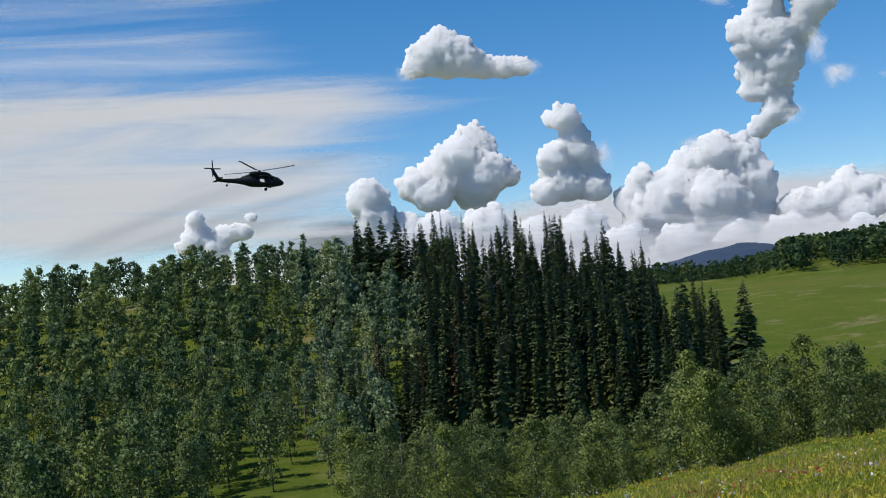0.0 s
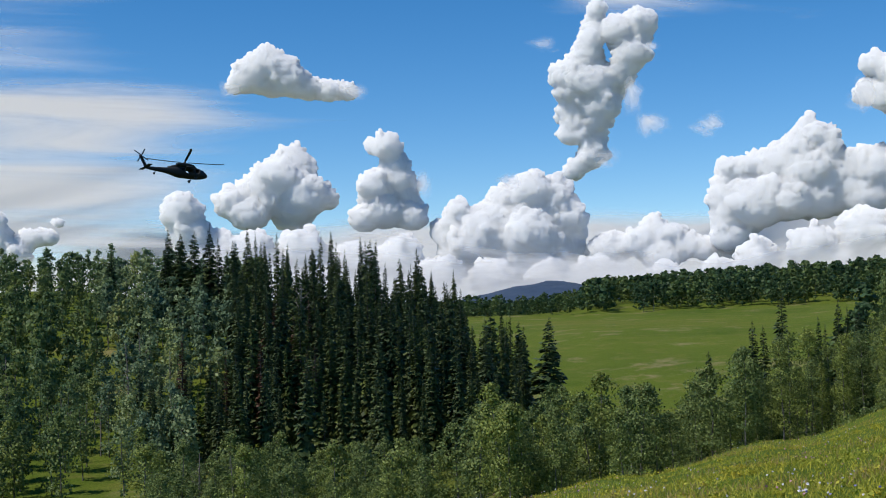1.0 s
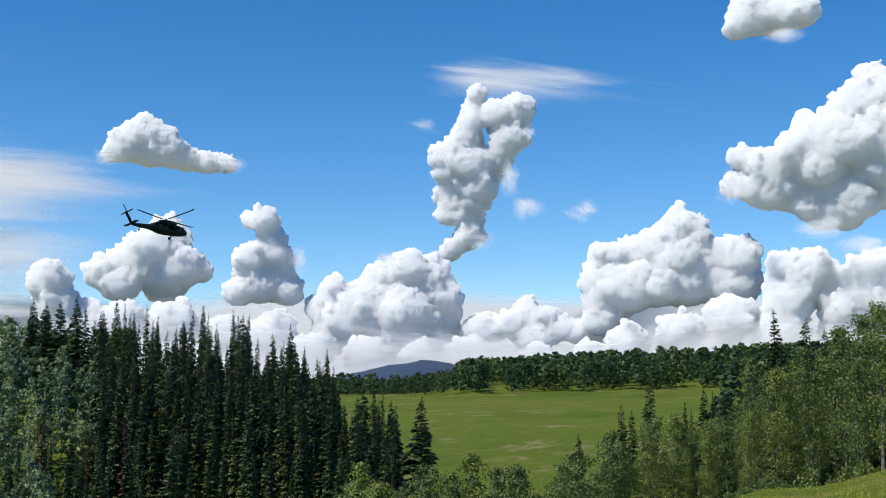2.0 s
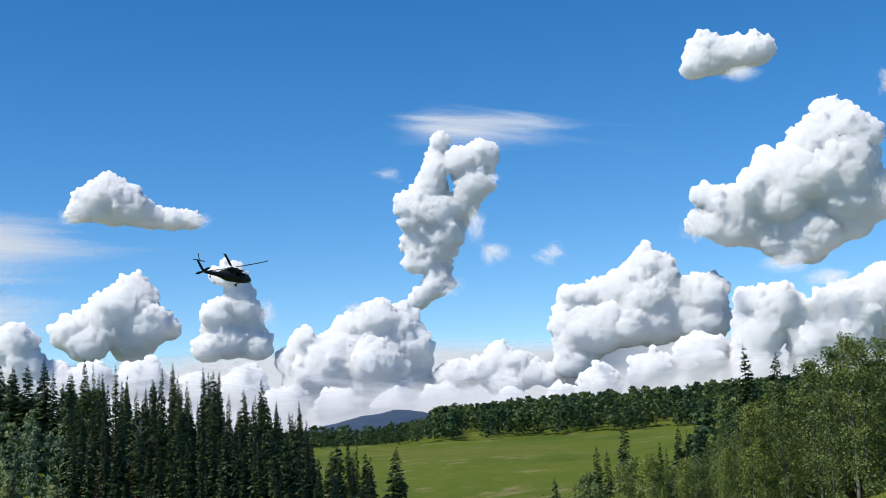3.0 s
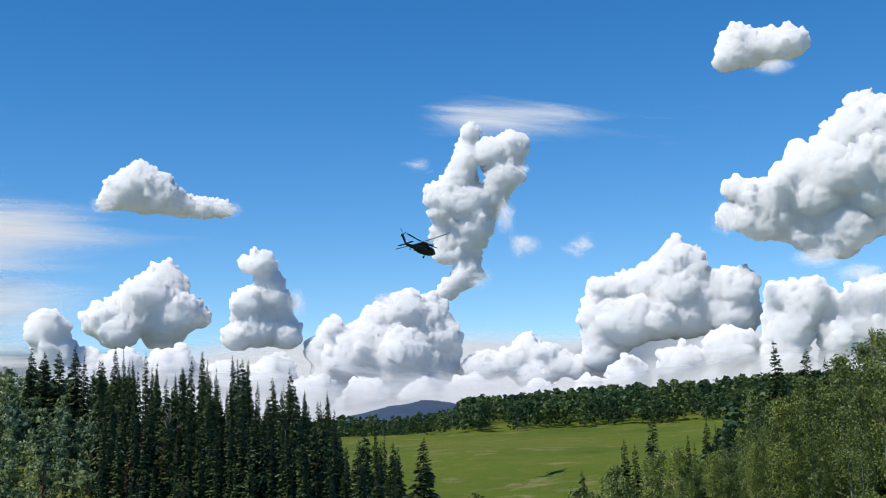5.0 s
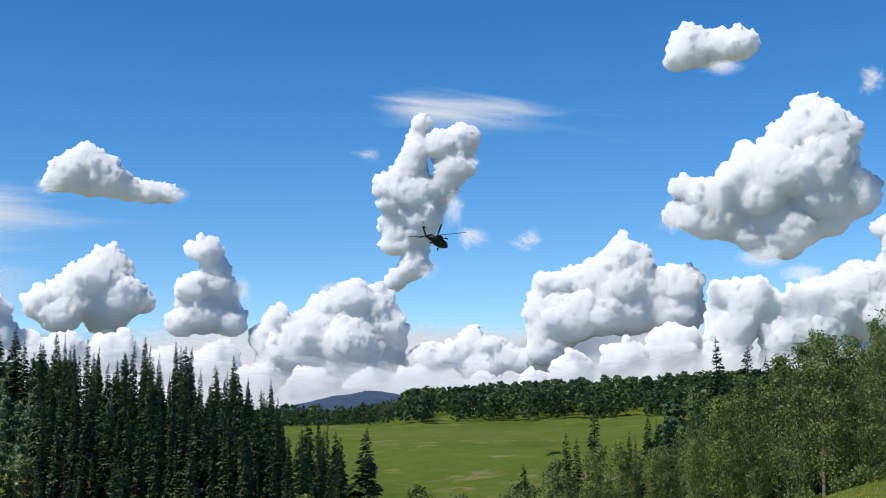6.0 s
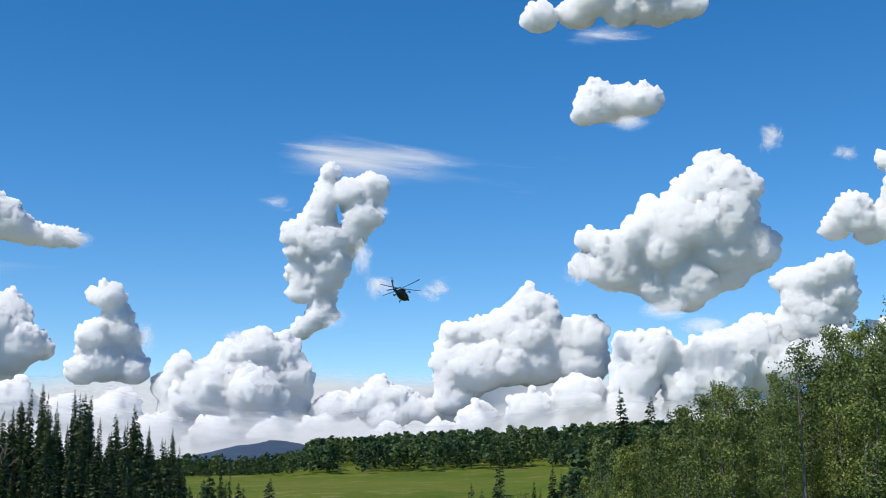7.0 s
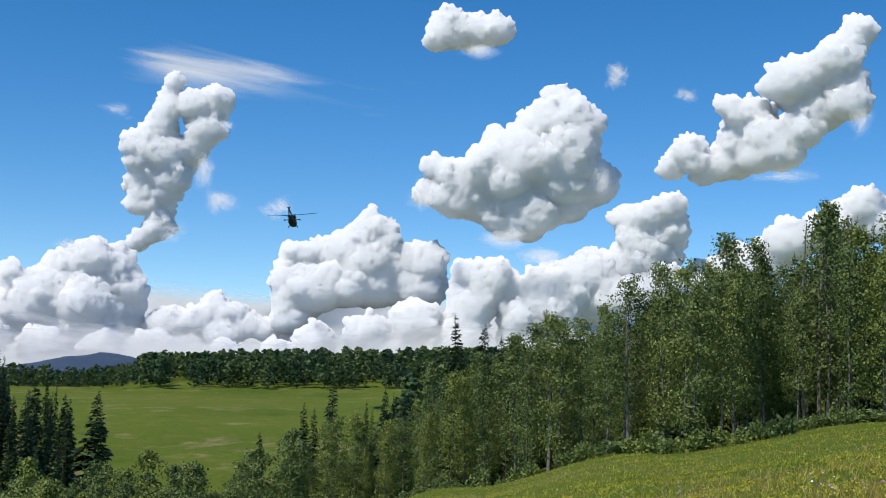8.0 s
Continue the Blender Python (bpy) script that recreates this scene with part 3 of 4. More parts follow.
def snag(g, h):
    """A bare grey tree: trunk and forked limbs."""
    t = tagged(new("dead_aspen"), "bare grey dead aspen with forked limbs", "tree", "dead aspens")
    part("trunk", mesh("trunk", *tube([[0, 0, 0], [0.02 * h, 0, h * 0.5], [0.0, 0.03 * h, h]], [0.012 * h, 0.009 * h, 0.003 * h]), DEAD_WOOD, True), DEAD_WOOD, t)
    for i in range(14):
        z = h * g.uniform(0.35, 0.97)
        a, reach = g.uniform(0, 6.28), h * 0.22 * (1.25 - z / h) * g.uniform(0.5, 1.2)
        p = np.array([0.01 * h, 0.01 * h, z])
        q = p + [math.cos(a) * reach * 0.6, math.sin(a) * reach * 0.6, reach * 0.5]
        e = q + [math.cos(a + 0.4) * reach * 0.5, math.sin(a + 0.4) * reach * 0.5, reach * 0.35]
        e2 = q + [math.cos(a - 0.5) * reach * 0.5, math.sin(a - 0.5) * reach * 0.5, reach * 0.5]
        part("limb", mesh("limb", *joined([tube([p, q, e], [0.03, 0.02, 0.006], 4), tube([q, e2], [0.018, 0.006], 4)]), DEAD_WOOD, True), DEAD_WOOD, t)
    return t


SNAGS = [snag(g, 10.0) for i in range(3)]
where = [(-19.6, 195, 11), (-22.6, 205, 11), (-17.2, 172, 10), (-16.2, 170, 9), (-15.6, 176, 10), (-13.9, 200, 13), (-14.4, 196, 12), (-12.5, 190, 12), (-16.8, 180, 9.5), (-11.4, 112, 8), (-9.9, 110, 7.5),
         (31.6, 99, 12.5), (36.4, 97, 15.5), (37.0, 98, 15), (38.3, 100, 16), (25.1, 99, 13), (28.7, 93, 11), (-6.6, 205, 20), (-1.5, 190, 13)]
for i, (a, d, h) in enumerate(where):
    x, y = spot(a, d)
    m = Matrix.Translation((x, y, float(land(x, y)[0]) - 0.1)) @ Matrix.Rotation(i * 1.3, 4, "Z")
    ob = SNAGS[i] if i < 3 else copy_thing(SNAGS[i % 3], m)
    ob.matrix_basis = m
    ob.scale = (h / 10,) * 3


# ---- clouds ----
def icosphere(level):
    bm = bmesh.new()
    bmesh.ops.create_icosphere(bm, subdivisions=level, radius=1.0)
    v = np.array([p.co[:] for p in bm.verts])
    f = np.array([[p.index for p in q.verts] for q in bm.faces])
    bm.free()
    return v, f


BALLS = {k: icosphere(k) for k in (2, 3)}


def normals_of(v, f):
    n = np.zeros_like(v)
    k = np.cross(v[f[:, 1]] - v[f[:, 0]], v[f[:, 2]] - v[f[:, 0]])
    for i in range(f.shape[1]):
        np.add.at(n, f[:, i], k)
    return unit(n)


def fused(v, f, voxel):
    """One closed skin round overlapping balls."""
    ob = new("heap", mesh("heap", v, f, CLOUD))
    mod = ob.modifiers.new("skin", "REMESH")
    mod.mode, mod.voxel_size = "VOXEL", voxel
    bpy.context.view_layer.update()
    me = bpy.data.meshes.new_from_object(ob.evaluated_get(bpy.context.evaluated_depsgraph_get()))
    old = ob.data
    bpy.data.objects.remove(ob)
    bpy.data.meshes.remove(old)
    v = np.empty(len(me.vertices) * 3, np.float32)
    me.vertices.foreach_get("co", v)
    q = np.empty(len(me.loops), np.int32)
    me.loops.foreach_get("vertex_index", q)
    bpy.data.meshes.remove(me)
    return v.reshape(-1, 3).astype(float), q.reshape(-1, 4)


def smoothed(v, f, rounds):
    e = np.concatenate([f[:, [0, 1]], f[:, [1, 2]], f[:, [2, 3]], f[:, [3, 0]]])
    cnt = np.zeros(len(v))
    np.add.at(cnt, e[:, 0], 1)
    for i in range(rounds):
        acc = np.zeros_like(v)
        np.add.at(acc, e[:, 0], v[e[:, 1]])
        v = 0.4 * v + 0.6 * acc / np.maximum(cnt, 1)[:, None]
    return v


def billow(v, size, seed):
    """Rounded bulges with creases between them, at three sizes."""
    return sum(w * (2.2 * np.abs(lattice(v / (size * k), seed + i)) - 0.7) for i, (k, w) in enumerate(((0.9, 0.25), (0.45, 0.38), (0.24, 0.37))))


def cloud(label, lobes, far=4000.0, puffs=7, seed=0):
    """A heap of billows: each lobe is a direction (right of +y, up) and a radius, in degrees."""
    g = np.random.default_rng(seed + 100)
    pieces = []
    mean = far * math.tan(radians(sum(q[2] for q in lobes) / len(lobes)))
    # lobes that touch are joined by a smaller one between them
    between = [((p[0] + q[0]) / 2, (p[1] + q[1]) / 2, 0.44 * (p[2] + q[2])) for i, p in enumerate(lobes) for q in lobes[:i]
               if math.hypot(p[0] - q[0], p[1] - q[1]) < 0.95 * (p[2] + q[2])]
    for az, el, rad in lobes + between:
        a, e = radians(az), radians(el)
        way = np.array([math.sin(a) * math.cos(e), math.cos(a) * math.cos(e), math.sin(e)])
        R = far * math.tan(radians(rad)) * 0.96
        c = way * (far + g.uniform(-0.6, 0.4) * R)
        v, f = BALLS[3]
        v = v * np.where(v[:, 2:] < 0, [1, 1, 0.72], 1)
        pieces.append((c + v * R, f))
        v, f = BALLS[2]
        for i in range(puffs):
            d = unit(g.normal(0, 1, 3) + [0, 0, 0.35])
            # the underside stays smoother than the top
            d = unit(d * np.where(d[2] < -0.2, [1, 1, -0.6], 1))
            r = R * g.uniform(0.2, 0.45)
            p = c + d * (R * 1.03 - r * 0.5)
            pieces.append((p + v * r, f))
            if d[2] > -0.2:
                # small knobs on the upper billows
                for j in range(2):
                    k = unit(g.normal(0, 1, 3) + d)
                    pieces.append((p + k * r * 0.85 + v * r * g.uniform(0.25, 0.45), f))
    v, f = fused(*joined(pieces), max(4.2, mean * 0.08))
    v = smoothed(v, f, 1)
    n = normals_of(v, f)
    # the underside is flatter than the top
    skin = v + n * (billow(v, mean * 0.95, 11 + seed) * mean * 0.25 * np.clip(0.85 + n[:, 2], 0.3, 1.0))[:, None]
    # light wanders far inside a cloud, so the heap shades by its large forms and softly at the small ones
    broad = normals_of(smoothed(v, f, 40), f)
    shade = unit(0.22 * normals_of(skin, f) + 0.45 * broad + 0.36 * np.array(SUNWARD))
    tagged(new("cumulus_cloud", mesh("cumulus_cloud", skin, f, CLOUD, True, shade)), label, "cloud", "cumulus clouds")


HEAP = "bright white heaped cumulus cloud with grey underside"
CLOUDS = [
    (HEAP, 4250, [(-8.94, 10.63, 0.89), (-8.08, 11.27, 0.89), (-7.2, 11.07, 0.73), (-6.7, 10.38, 0.79), (-5.19, 10.12, 0.65), (-4.3, 10.06, 0.52), (-9.43, 10.38, 0.52), (-7.7, 10.45, 0.85), (-6.1, 10.2, 0.7)]),
    (HEAP, 4050, [(-6.96, 6.58, 1.1), (-7.94, 5.72, 1.26), (-9.63, 4.96, 0.94), (-6.34, 5.31, 1.26), (-8.9, 4.5, 0.99), (-6.96, 4.44, 1.05), (-5.47, 5.16, 0.68)]),
    (HEAP, 3950, [(-2.55, 7.51, 0.73), (-3.06, 7.57, 0.52), (-2.05, 6.52, 0.68), (-3.21, 5.73, 0.84), (-1.94, 5.57, 0.94), (-2.72, 4.57, 1.15), (-1.45, 4.27, 0.84), (-3.6, 4.22, 0.79)]),
    (HEAP, 3900, [(4.13, 5.29, 1.05), (5.16, 4.83, 1.1), (2.94, 4.82, 0.89), (0.73, 4.39, 0.73), (5.91, 3.97, 0.84), (0.32, 3.43, 0.89), (1.86, 3.37, 1.31), (3.93, 3.29, 1.44), (5.46, 2.7, 1.18), (0.8, 2.27, 1.18), (3.37, 2.03, 1.18)]),
    (HEAP, 3850, [(9.65, 3.23, 0.84), (10.55, 3.06, 0.68), (8.84, 2.75, 0.73), (11.3, 2.56, 0.68), (9.98, 2.11, 0.94), (7.53, 2.48, 0.94), (12.7, 2.23, 0.94)]),
    (HEAP, 4250, [(9.32, 12.69, 0.89), (8.23, 12.43, 0.79), (7.22, 12.53, 0.63), (6.9, 11.5, 0.79), (8.9, 11.4, 0.94), (5.92, 10.49, 0.89), (7.1, 10.18, 1.05), (8.31, 10.38, 0.79), (6.25, 8.91, 0.89), (7.45, 9.11, 0.99), (6.07, 7.87, 0.68), (7.0, 7.83, 0.68), (6.81, 6.74, 0.68), (6.08, 6.12, 0.52), (7.43, 6.89, 0.42), (7.39, 13.44, 0.47)]),
    (HEAP, 3750, [(25.6, 12.84, 1.2), (26.63, 12.22, 0.94), (24.38, 11.73, 1.31), (22.78, 10.63, 1.41), (25.46, 10.35, 1.88), (26.81, 9.46, 1.41), (20.92, 9.52, 1.15), (19.58, 10.15, 0.68), (19.22, 8.9, 0.68), (20.58, 8.53, 0.99), (23.33, 8.55, 1.31), (22.96, 7.31, 0.68), (22.01, 10.45, 0.89), (24.6, 8.0, 1.0), (25.8, 8.4, 1.0), (22.0, 8.2, 0.9), (24.0, 7.3, 0.75)]),
    (HEAP, 3800, [(16.66, 7.28, 0.84), (17.29, 7.18, 0.68), (14.51, 6.12, 0.73), (13.19, 5.89, 0.73), (15.52, 5.8, 1.2), (17.56, 5.67, 1.2), (19.33, 5.68, 1.05), (12.85, 4.66, 0.89), (14.38, 4.32, 1.41), (16.72, 4.7, 1.62), (18.99, 4.56, 1.41), (13.0, 2.98, 0.94)]),
    (HEAP, 4100, [(20.02, 16.64, 0.94), (21.03, 16.27, 1.05), (22.32, 16.38, 0.84), (19.49, 15.93, 0.68), (21.58, 16.71, 0.58)]),
    (HEAP, 4450, [(17.43, 20.37, 0.89), (19.31, 20.49, 0.94), (21.43, 20.49, 0.94), (23.25, 20.5, 1.05), (24.66, 20.54, 0.73), (21.01, 21.65, 1.31), (23.1, 21.62, 1.18)]),
    (HEAP, 3700, [(38.87, 15.96, 0.84), (37.89, 14.8, 1.15), (35.92, 13.86, 1.26), (36.89, 12.58, 1.41), (38.36, 13.01, 1.15), (34.16, 12.17, 1.26), (33.16, 12.95, 0.63), (35.41, 10.88, 1.2), (33.41, 10.54, 1.2), (31.38, 10.96, 0.89), (30.56, 10.2, 0.68), (32.02, 9.93, 0.68)]),
    (HEAP, 3650, [(30.49, 8.48, 0.79), (29.34, 7.96, 0.89), (28.31, 7.95, 0.63), (30.63, 7.37, 0.84), (29.09, 6.85, 1.05), (30.12, 6.21, 1.05), (26.78, 5.92, 0.79), (28.33, 5.55, 1.2), (25.75, 5.2, 0.89)]),
    (HEAP, 3600, [(39.02, 8.42, 0.94), (37.81, 7.33, 1.15), (35.87, 6.85, 1.2), (39.71, 7.54, 1.05), (34.64, 5.84, 1.2)]),
    (HEAP, 4200, [(-19.89, 4.32, 0.42), (-19.83, 3.5, 0.63), (-18.56, 3.46, 0.58), (-17.32, 4.22, 0.29), (-17.73, 3.55, 0.47), (-19.12, 2.8, 0.68), (-20.37, 3.02, 0.47)]),
    (HEAP, 3700, [(-11.98, 4.57, 1.05), (-11.02, 2.71, 1.31), (-8.89, 2.64, 1.18), (-6.47, 2.68, 1.18), (-4.25, 2.22, 1.05), (-1.99, 2.26, 1.18)]),
    (HEAP, 3600, [(14.2, 1.77, 1.05), (16.53, 2.28, 1.1), (18.85, 2.92, 1.18), (21.39, 3.64, 1.18), (23.65, 4.25, 1.18), (25.4, 4.99, 1.05), (26.84, 5.24, 1.18), (17.72, 1.34, 1.31), (20.99, 1.91, 1.31), (23.93, 2.24, 1.44), (22.6, 5.0, 1.0), (21.2, 5.3, 0.8), (25.4, 3.6, 1.2), (27.2, 3.9, 1.2), (28.8, 4.3, 1.2), (30.2, 4.8, 1.1)]),
    (HEAP, 3600, [(-0.24, 1.42, 1.05), (2.31, 1.31, 1.05), (4.88, 1.19, 1.05), (6.96, 1.35, 1.05), (10.04, 0.95, 1.05), (12.62, 1.08, 1.05)]),
    (HEAP, 3700, [(32.15, 5.07, 1.05), (33.4, 5.58, 1.18), (31.4, 4.04, 1.18)]),
]
for i, (label, far, lobes) in enumerate(CLOUDS):
    cloud(label, lobes, far=far, seed=i)


def cloud_sheet(label, az, el, far, stretch, seed, cover, tilt=0.0, fade=(0.12, 0.35, 0.22, 0.3), lean=440.0, slope=0.0):
    """A thin high sheet of ice cloud, streaked along its length, that fades out at its edges."""
    m = bpy.data.materials.new("thin_cloud")
    m.use_nodes = True
    n, l = m.node_tree.nodes, m.node_tree.links
    n.remove(n["Principled BSDF"])
    tc = n.new("ShaderNodeTexCoord")
    mp = n.new("ShaderNodeMapping")
    mp.inputs["Scale"].default_value = (stretch[0], stretch[1], 1)
    mp.inputs["Rotation"].default_value = (0, 0, radians(tilt))
    mp.inputs["Location"].default_value = (seed * 3.7, seed * 1.3, 0)
    l.new(tc.outputs["UV"], mp.inputs["Vector"])
    nz = n.new("ShaderNodeTexNoise")
    nz.inputs["Scale"].default_value, nz.inputs["Detail"].default_value, nz.inputs["Roughness"].default_value = 1.0, 9, 0.55
    nz.inputs["Distortion"].default_value = 0.6
    l.new(mp.outputs["Vector"], nz.inputs["Vector"])
    sep = n.new("ShaderNodeSeparateXYZ")
    l.new(tc.outputs["UV"], sep.inputs[0])
    edge = None
    for sock, lo, hi in ((sep.outputs[0], fade[0], fade[1]), (sep.outputs[1], fade[2], fade[3])):
        for flip in (0, 1):
            r = n.new("ShaderNodeMapRange")
            r.interpolation_type = "SMOOTHSTEP"
            r.inputs["From Min"].default_value, r.inputs["From Max"].default_value = (1, 1 - hi) if flip else (0, lo)
            l.new(sock, r.inputs["Value"])
            if edge is None:
                edge = r.outputs[0]
            else:
                mu = n.new("ShaderNodeMath")
                mu.operation = "MULTIPLY"
                l.new(edge, mu.inputs[0]), l.new(r.outputs[0], mu.inputs[1])
                edge = mu.outputs[0]
    add = n.new("ShaderNodeMath")
    add.operation = "MULTIPLY_ADD"
    l.new(edge, add.inputs[0])
    add.inputs[1].default_value = 0.55
    l.new(nz.outputs["Fac"], add.inputs[2])
    al = n.new("ShaderNodeMapRange")
    al.interpolation_type = "SMOOTHSTEP"
    al.inputs["From Min"].default_value, al.inputs["From Max"].default_value = cover
    l.new(add.outputs[0], al.inputs["Value"])
    di, tr, both, cl, out = (n.new(k) for k in ("ShaderNodeBsdfDiffuse", "ShaderNodeBsdfTranslucent", "ShaderNodeAddShader", "ShaderNodeBsdfTransparent", "ShaderNodeMixShader"))
    for node in (di, tr):
        node.inputs["Color"].default_value = (0.47, 0.47, 0.47, 1)
    l.new(di.outputs[0], both.inputs[0]), l.new(tr.outputs[0], both.inputs[1])
    l.new(al.outputs[0], out.inputs[0]), l.new(cl.outputs[0], out.inputs[1]), l.new(both.outputs[0], out.inputs[2])
    l.new(out.outputs[0], n["Material Output"].inputs["Surface"])
    us, vs = np.linspace(0, 1, 25), np.linspace(0, 1, 13)
    U, V = np.meshgrid(us, vs)
    a = np.radians(az[0] + (az[1] - az[0]) * U.ravel())
    e = np.radians(el[0] + (el[1] - el[0]) * V.ravel() + slope * (U.ravel() - 0.5))
    # the sheet leans back: its upper edge is farther off
    v = np.stack([np.sin(a) * np.cos(e), np.cos(a) * np.cos(e), np.sin(e)], 1) * (far - lean / 2 + lean * V.ravel())[:, None]
    f = np.array([(i * 25 + j, i * 25 + j + 1, (i + 1) * 25 + j + 1, (i + 1) * 25 + j) for i in range(12) for j in range(24)])
    me = mesh("thin_cloud", v, f, m, True)
    uv = me.uv_layers.new(name="UVMap")
    uv.data.foreach_set("uv", np.stack([U.ravel(), V.ravel()], 1)[f.ravel()].astype(np.float32).ravel())
    # thin vapour scatters the sun alike however the sheet lies
    me.normals_split_custom_set_from_vertices([SUNWARD] * len(v))
    tagged(new("thin_cloud", me), label, "cloud")


cloud_sheet("wide streaked white veil of high cloud", (-46, -3.5), (1.5, 12.5), 4750, (2.2, 6.0), 1, (0.64, 1.12), 8)
cloud_sheet("faint wispy band of high cloud", (-46, -6), (10, 17), 4750, (1.6, 5.0), 2, (0.85, 1.6), -8, lean=300.0)
cloud_sheet("thin white cloud streak drawn out to a point", (3.9, 18.6), (12.6, 15.0), 4600, (1.9, 3.4), 3, (0.56, 1.3), 4, (0.25, 0.75, 0.5, 0.5), lean=200.0, slope=-1.7)
cloud_sheet("pale cloud bank low over the horizon", (-20, 48), (-1.5, 4.7), 4750, (4.0, 2.0), 4, (0.5, 0.9), 0, lean=300.0)
cloud_sheet("pale mist under the cloud heaps", (-22, 48), (-1.6, 4.0), 3420, (7.0, 2.0), 12, (0.5, 1.05), 0, (0.06, 0.06, 0.3, 0.62), lean=120.0)
for k, (az, el) in enumerate((((8.2, 11.4), (7.2, 9.4)), ((10.6, 13.8), (7.2, 9.0)), ((27.0, 29.0), (13.2, 15.6)), ((30.2, 32.4), (12.9, 14.3)), ((2.0, 4.4), (5.2, 6.6)), ((9.2, 10.6), (11.3, 12.2)))):
    cloud_sheet("small pale ragged scrap of cloud", az, el, 4300 if az[0] > 20 else 3400, (3.0, 2.5), 5 + k, (0.72, 1.3), 20, (0.5, 0.5, 0.5, 0.5), lean=150.0)


# torn vapour at the heaps' edges and under them
for k, (a, e, w, h) in enumerate(((4.9, 12.1, 1.3, 0.7), (7.6, 6.7, 1.2, 0.9), (-3.9, 10.1, 1.3, 0.8), (-9.6, 10.2, 1.0, 0.7), (19.0, 8.9, 1.1, 1.3), (22.8, 7.0, 2.0, 0.9), (27.4, 9.9, 1.0, 1.6),
                                  (35.5, 9.9, 2.4, 0.8), (38.9, 12.2, 1.0, 1.5), (21.5, 15.6, 1.7, 0.7), (8.9, 9.6, 0.9, 1.4), (-0.9, 5.9, 0.8, 1.2), (24.7, 6.2, 2.2, 0.8), (20.5, 19.6, 3.2, 0.7))):
    cloud_sheet("torn pale vapour at a cloud's edge", (a - w, a + w), (e - h, e + h), 3480, (2.2, 2.2), 20 + k, (0.66, 1.35), 15, (0.5, 0.5, 0.5, 0.5), lean=100.0)


# ---- helicopter ----
DARK = plain("matt_green_black_paint", (0.007, 0.008, 0.008), 0.7, 0.0, 0.25, 1.5)
BLACK = plain("black_rubber", (0.012, 0.012, 0.012), 0.7)
ROTOR_GREY = plain("dark_blade_paint", (0.012, 0.012, 0.012), 0.5)
GLASS, n, l, b = material("dark_glass", 0.08)
b.inputs["Base Color"].default_value = (0.02, 0.025, 0.03, 1)


def loft(sections, sides=16, power=2.6):
    """A closed body through sections (x, centre z, half width, half height)."""
    v, f = [], []
    for x, z, w, h in sections:
        for i in range(sides):
            a = 2 * math.pi * i / sides
            c, s = math.cos(a), math.sin(a)
            v.append((x, w * math.copysign(abs(c) ** (2 / power), c), z + h * math.copysign(abs(s) ** (2 / power), s)))
    bm = bmesh.new()
    vs = [bm.verts.new(p) for p in v]
    for k in range(len(sections) - 1):
        for i in range(sides):
            j = (i + 1) % sides
            bm.faces.new((vs[k * sides + i], vs[k * sides + j], vs[(k + 1) * sides + j], vs[(k + 1) * sides + i]))
    bm.faces.new(vs[:sides][::-1])
    bm.faces.new(vs[-sides:])
    bmesh.ops.recalc_face_normals(bm, faces=bm.faces)
    for q in bm.faces:
        q.smooth = len(q.verts) == 4
    return bm


def box(size, at, bevel=0.03, turn=None):
    bm = bmesh.new()
    bmesh.ops.create_cube(bm, size=1.0)
    bmesh.ops.scale(bm, vec=size, verts=bm.verts)
    if bevel:
        bmesh.ops.bevel(bm, geom=bm.edges[:], offset=bevel, segments=2, affect="EDGES")
    m = Matrix.Translation(at)
    if turn:
        m = m @ turn
    bmesh.ops.transform(bm, matrix=m, verts=bm.verts)
    return bm


def rod(p, q, r, sides=8):
    p, q = Vector(p), Vector(q)
    bm = bmesh.new()
    bmesh.ops.create_cone(bm, cap_ends=True, segments=sides, radius1=r, radius2=r, depth=(q - p).length)
    bmesh.ops.transform(bm, matrix=Matrix.Translation((p + q) / 2) @ (q - p).to_track_quat("Z", "Y").to_matrix().to_4x4(), verts=bm.verts)
    return bm


def wheel_mesh(at, r, w):
    bm = bmesh.new()
    bmesh.ops.create_cone(bm, cap_ends=True, segments=20, radius1=r, radius2=r, depth=w)
    bmesh.ops.bevel(bm, geom=[e for e in bm.edges if len(e.link_faces) == 2 and abs(e.verts[0].co.z - e.verts[1].co.z) < 1e-4], offset=w * 0.3, segments=2, affect="EDGES")
    bmesh.ops.transform(bm, matrix=Matrix.Translation(at) @ Matrix.Rotation(radians(90), 4, "X"), verts=bm.verts)
    return bm


def fin(profile, thick):
    """A flat tapering surface from a side outline (x, z), with rounded edges."""
    bm = bmesh.new()
    f = bm.faces.new([bm.verts.new((x, -thick / 2, z)) for x, z in profile])
    ext = bmesh.ops.extrude_face_region(bm, geom=[f])
    bmesh.ops.translate(bm, vec=(0, thick, 0), verts=[g for g in ext["geom"] if isinstance(g, bmesh.types.BMVert)])
    bmesh.ops.recalc_face_normals(bm, faces=bm.faces)
    bmesh.ops.bevel(bm, geom=bm.edges[:], offset=thick * 0.3, segments=2, affect="EDGES")
    return bm


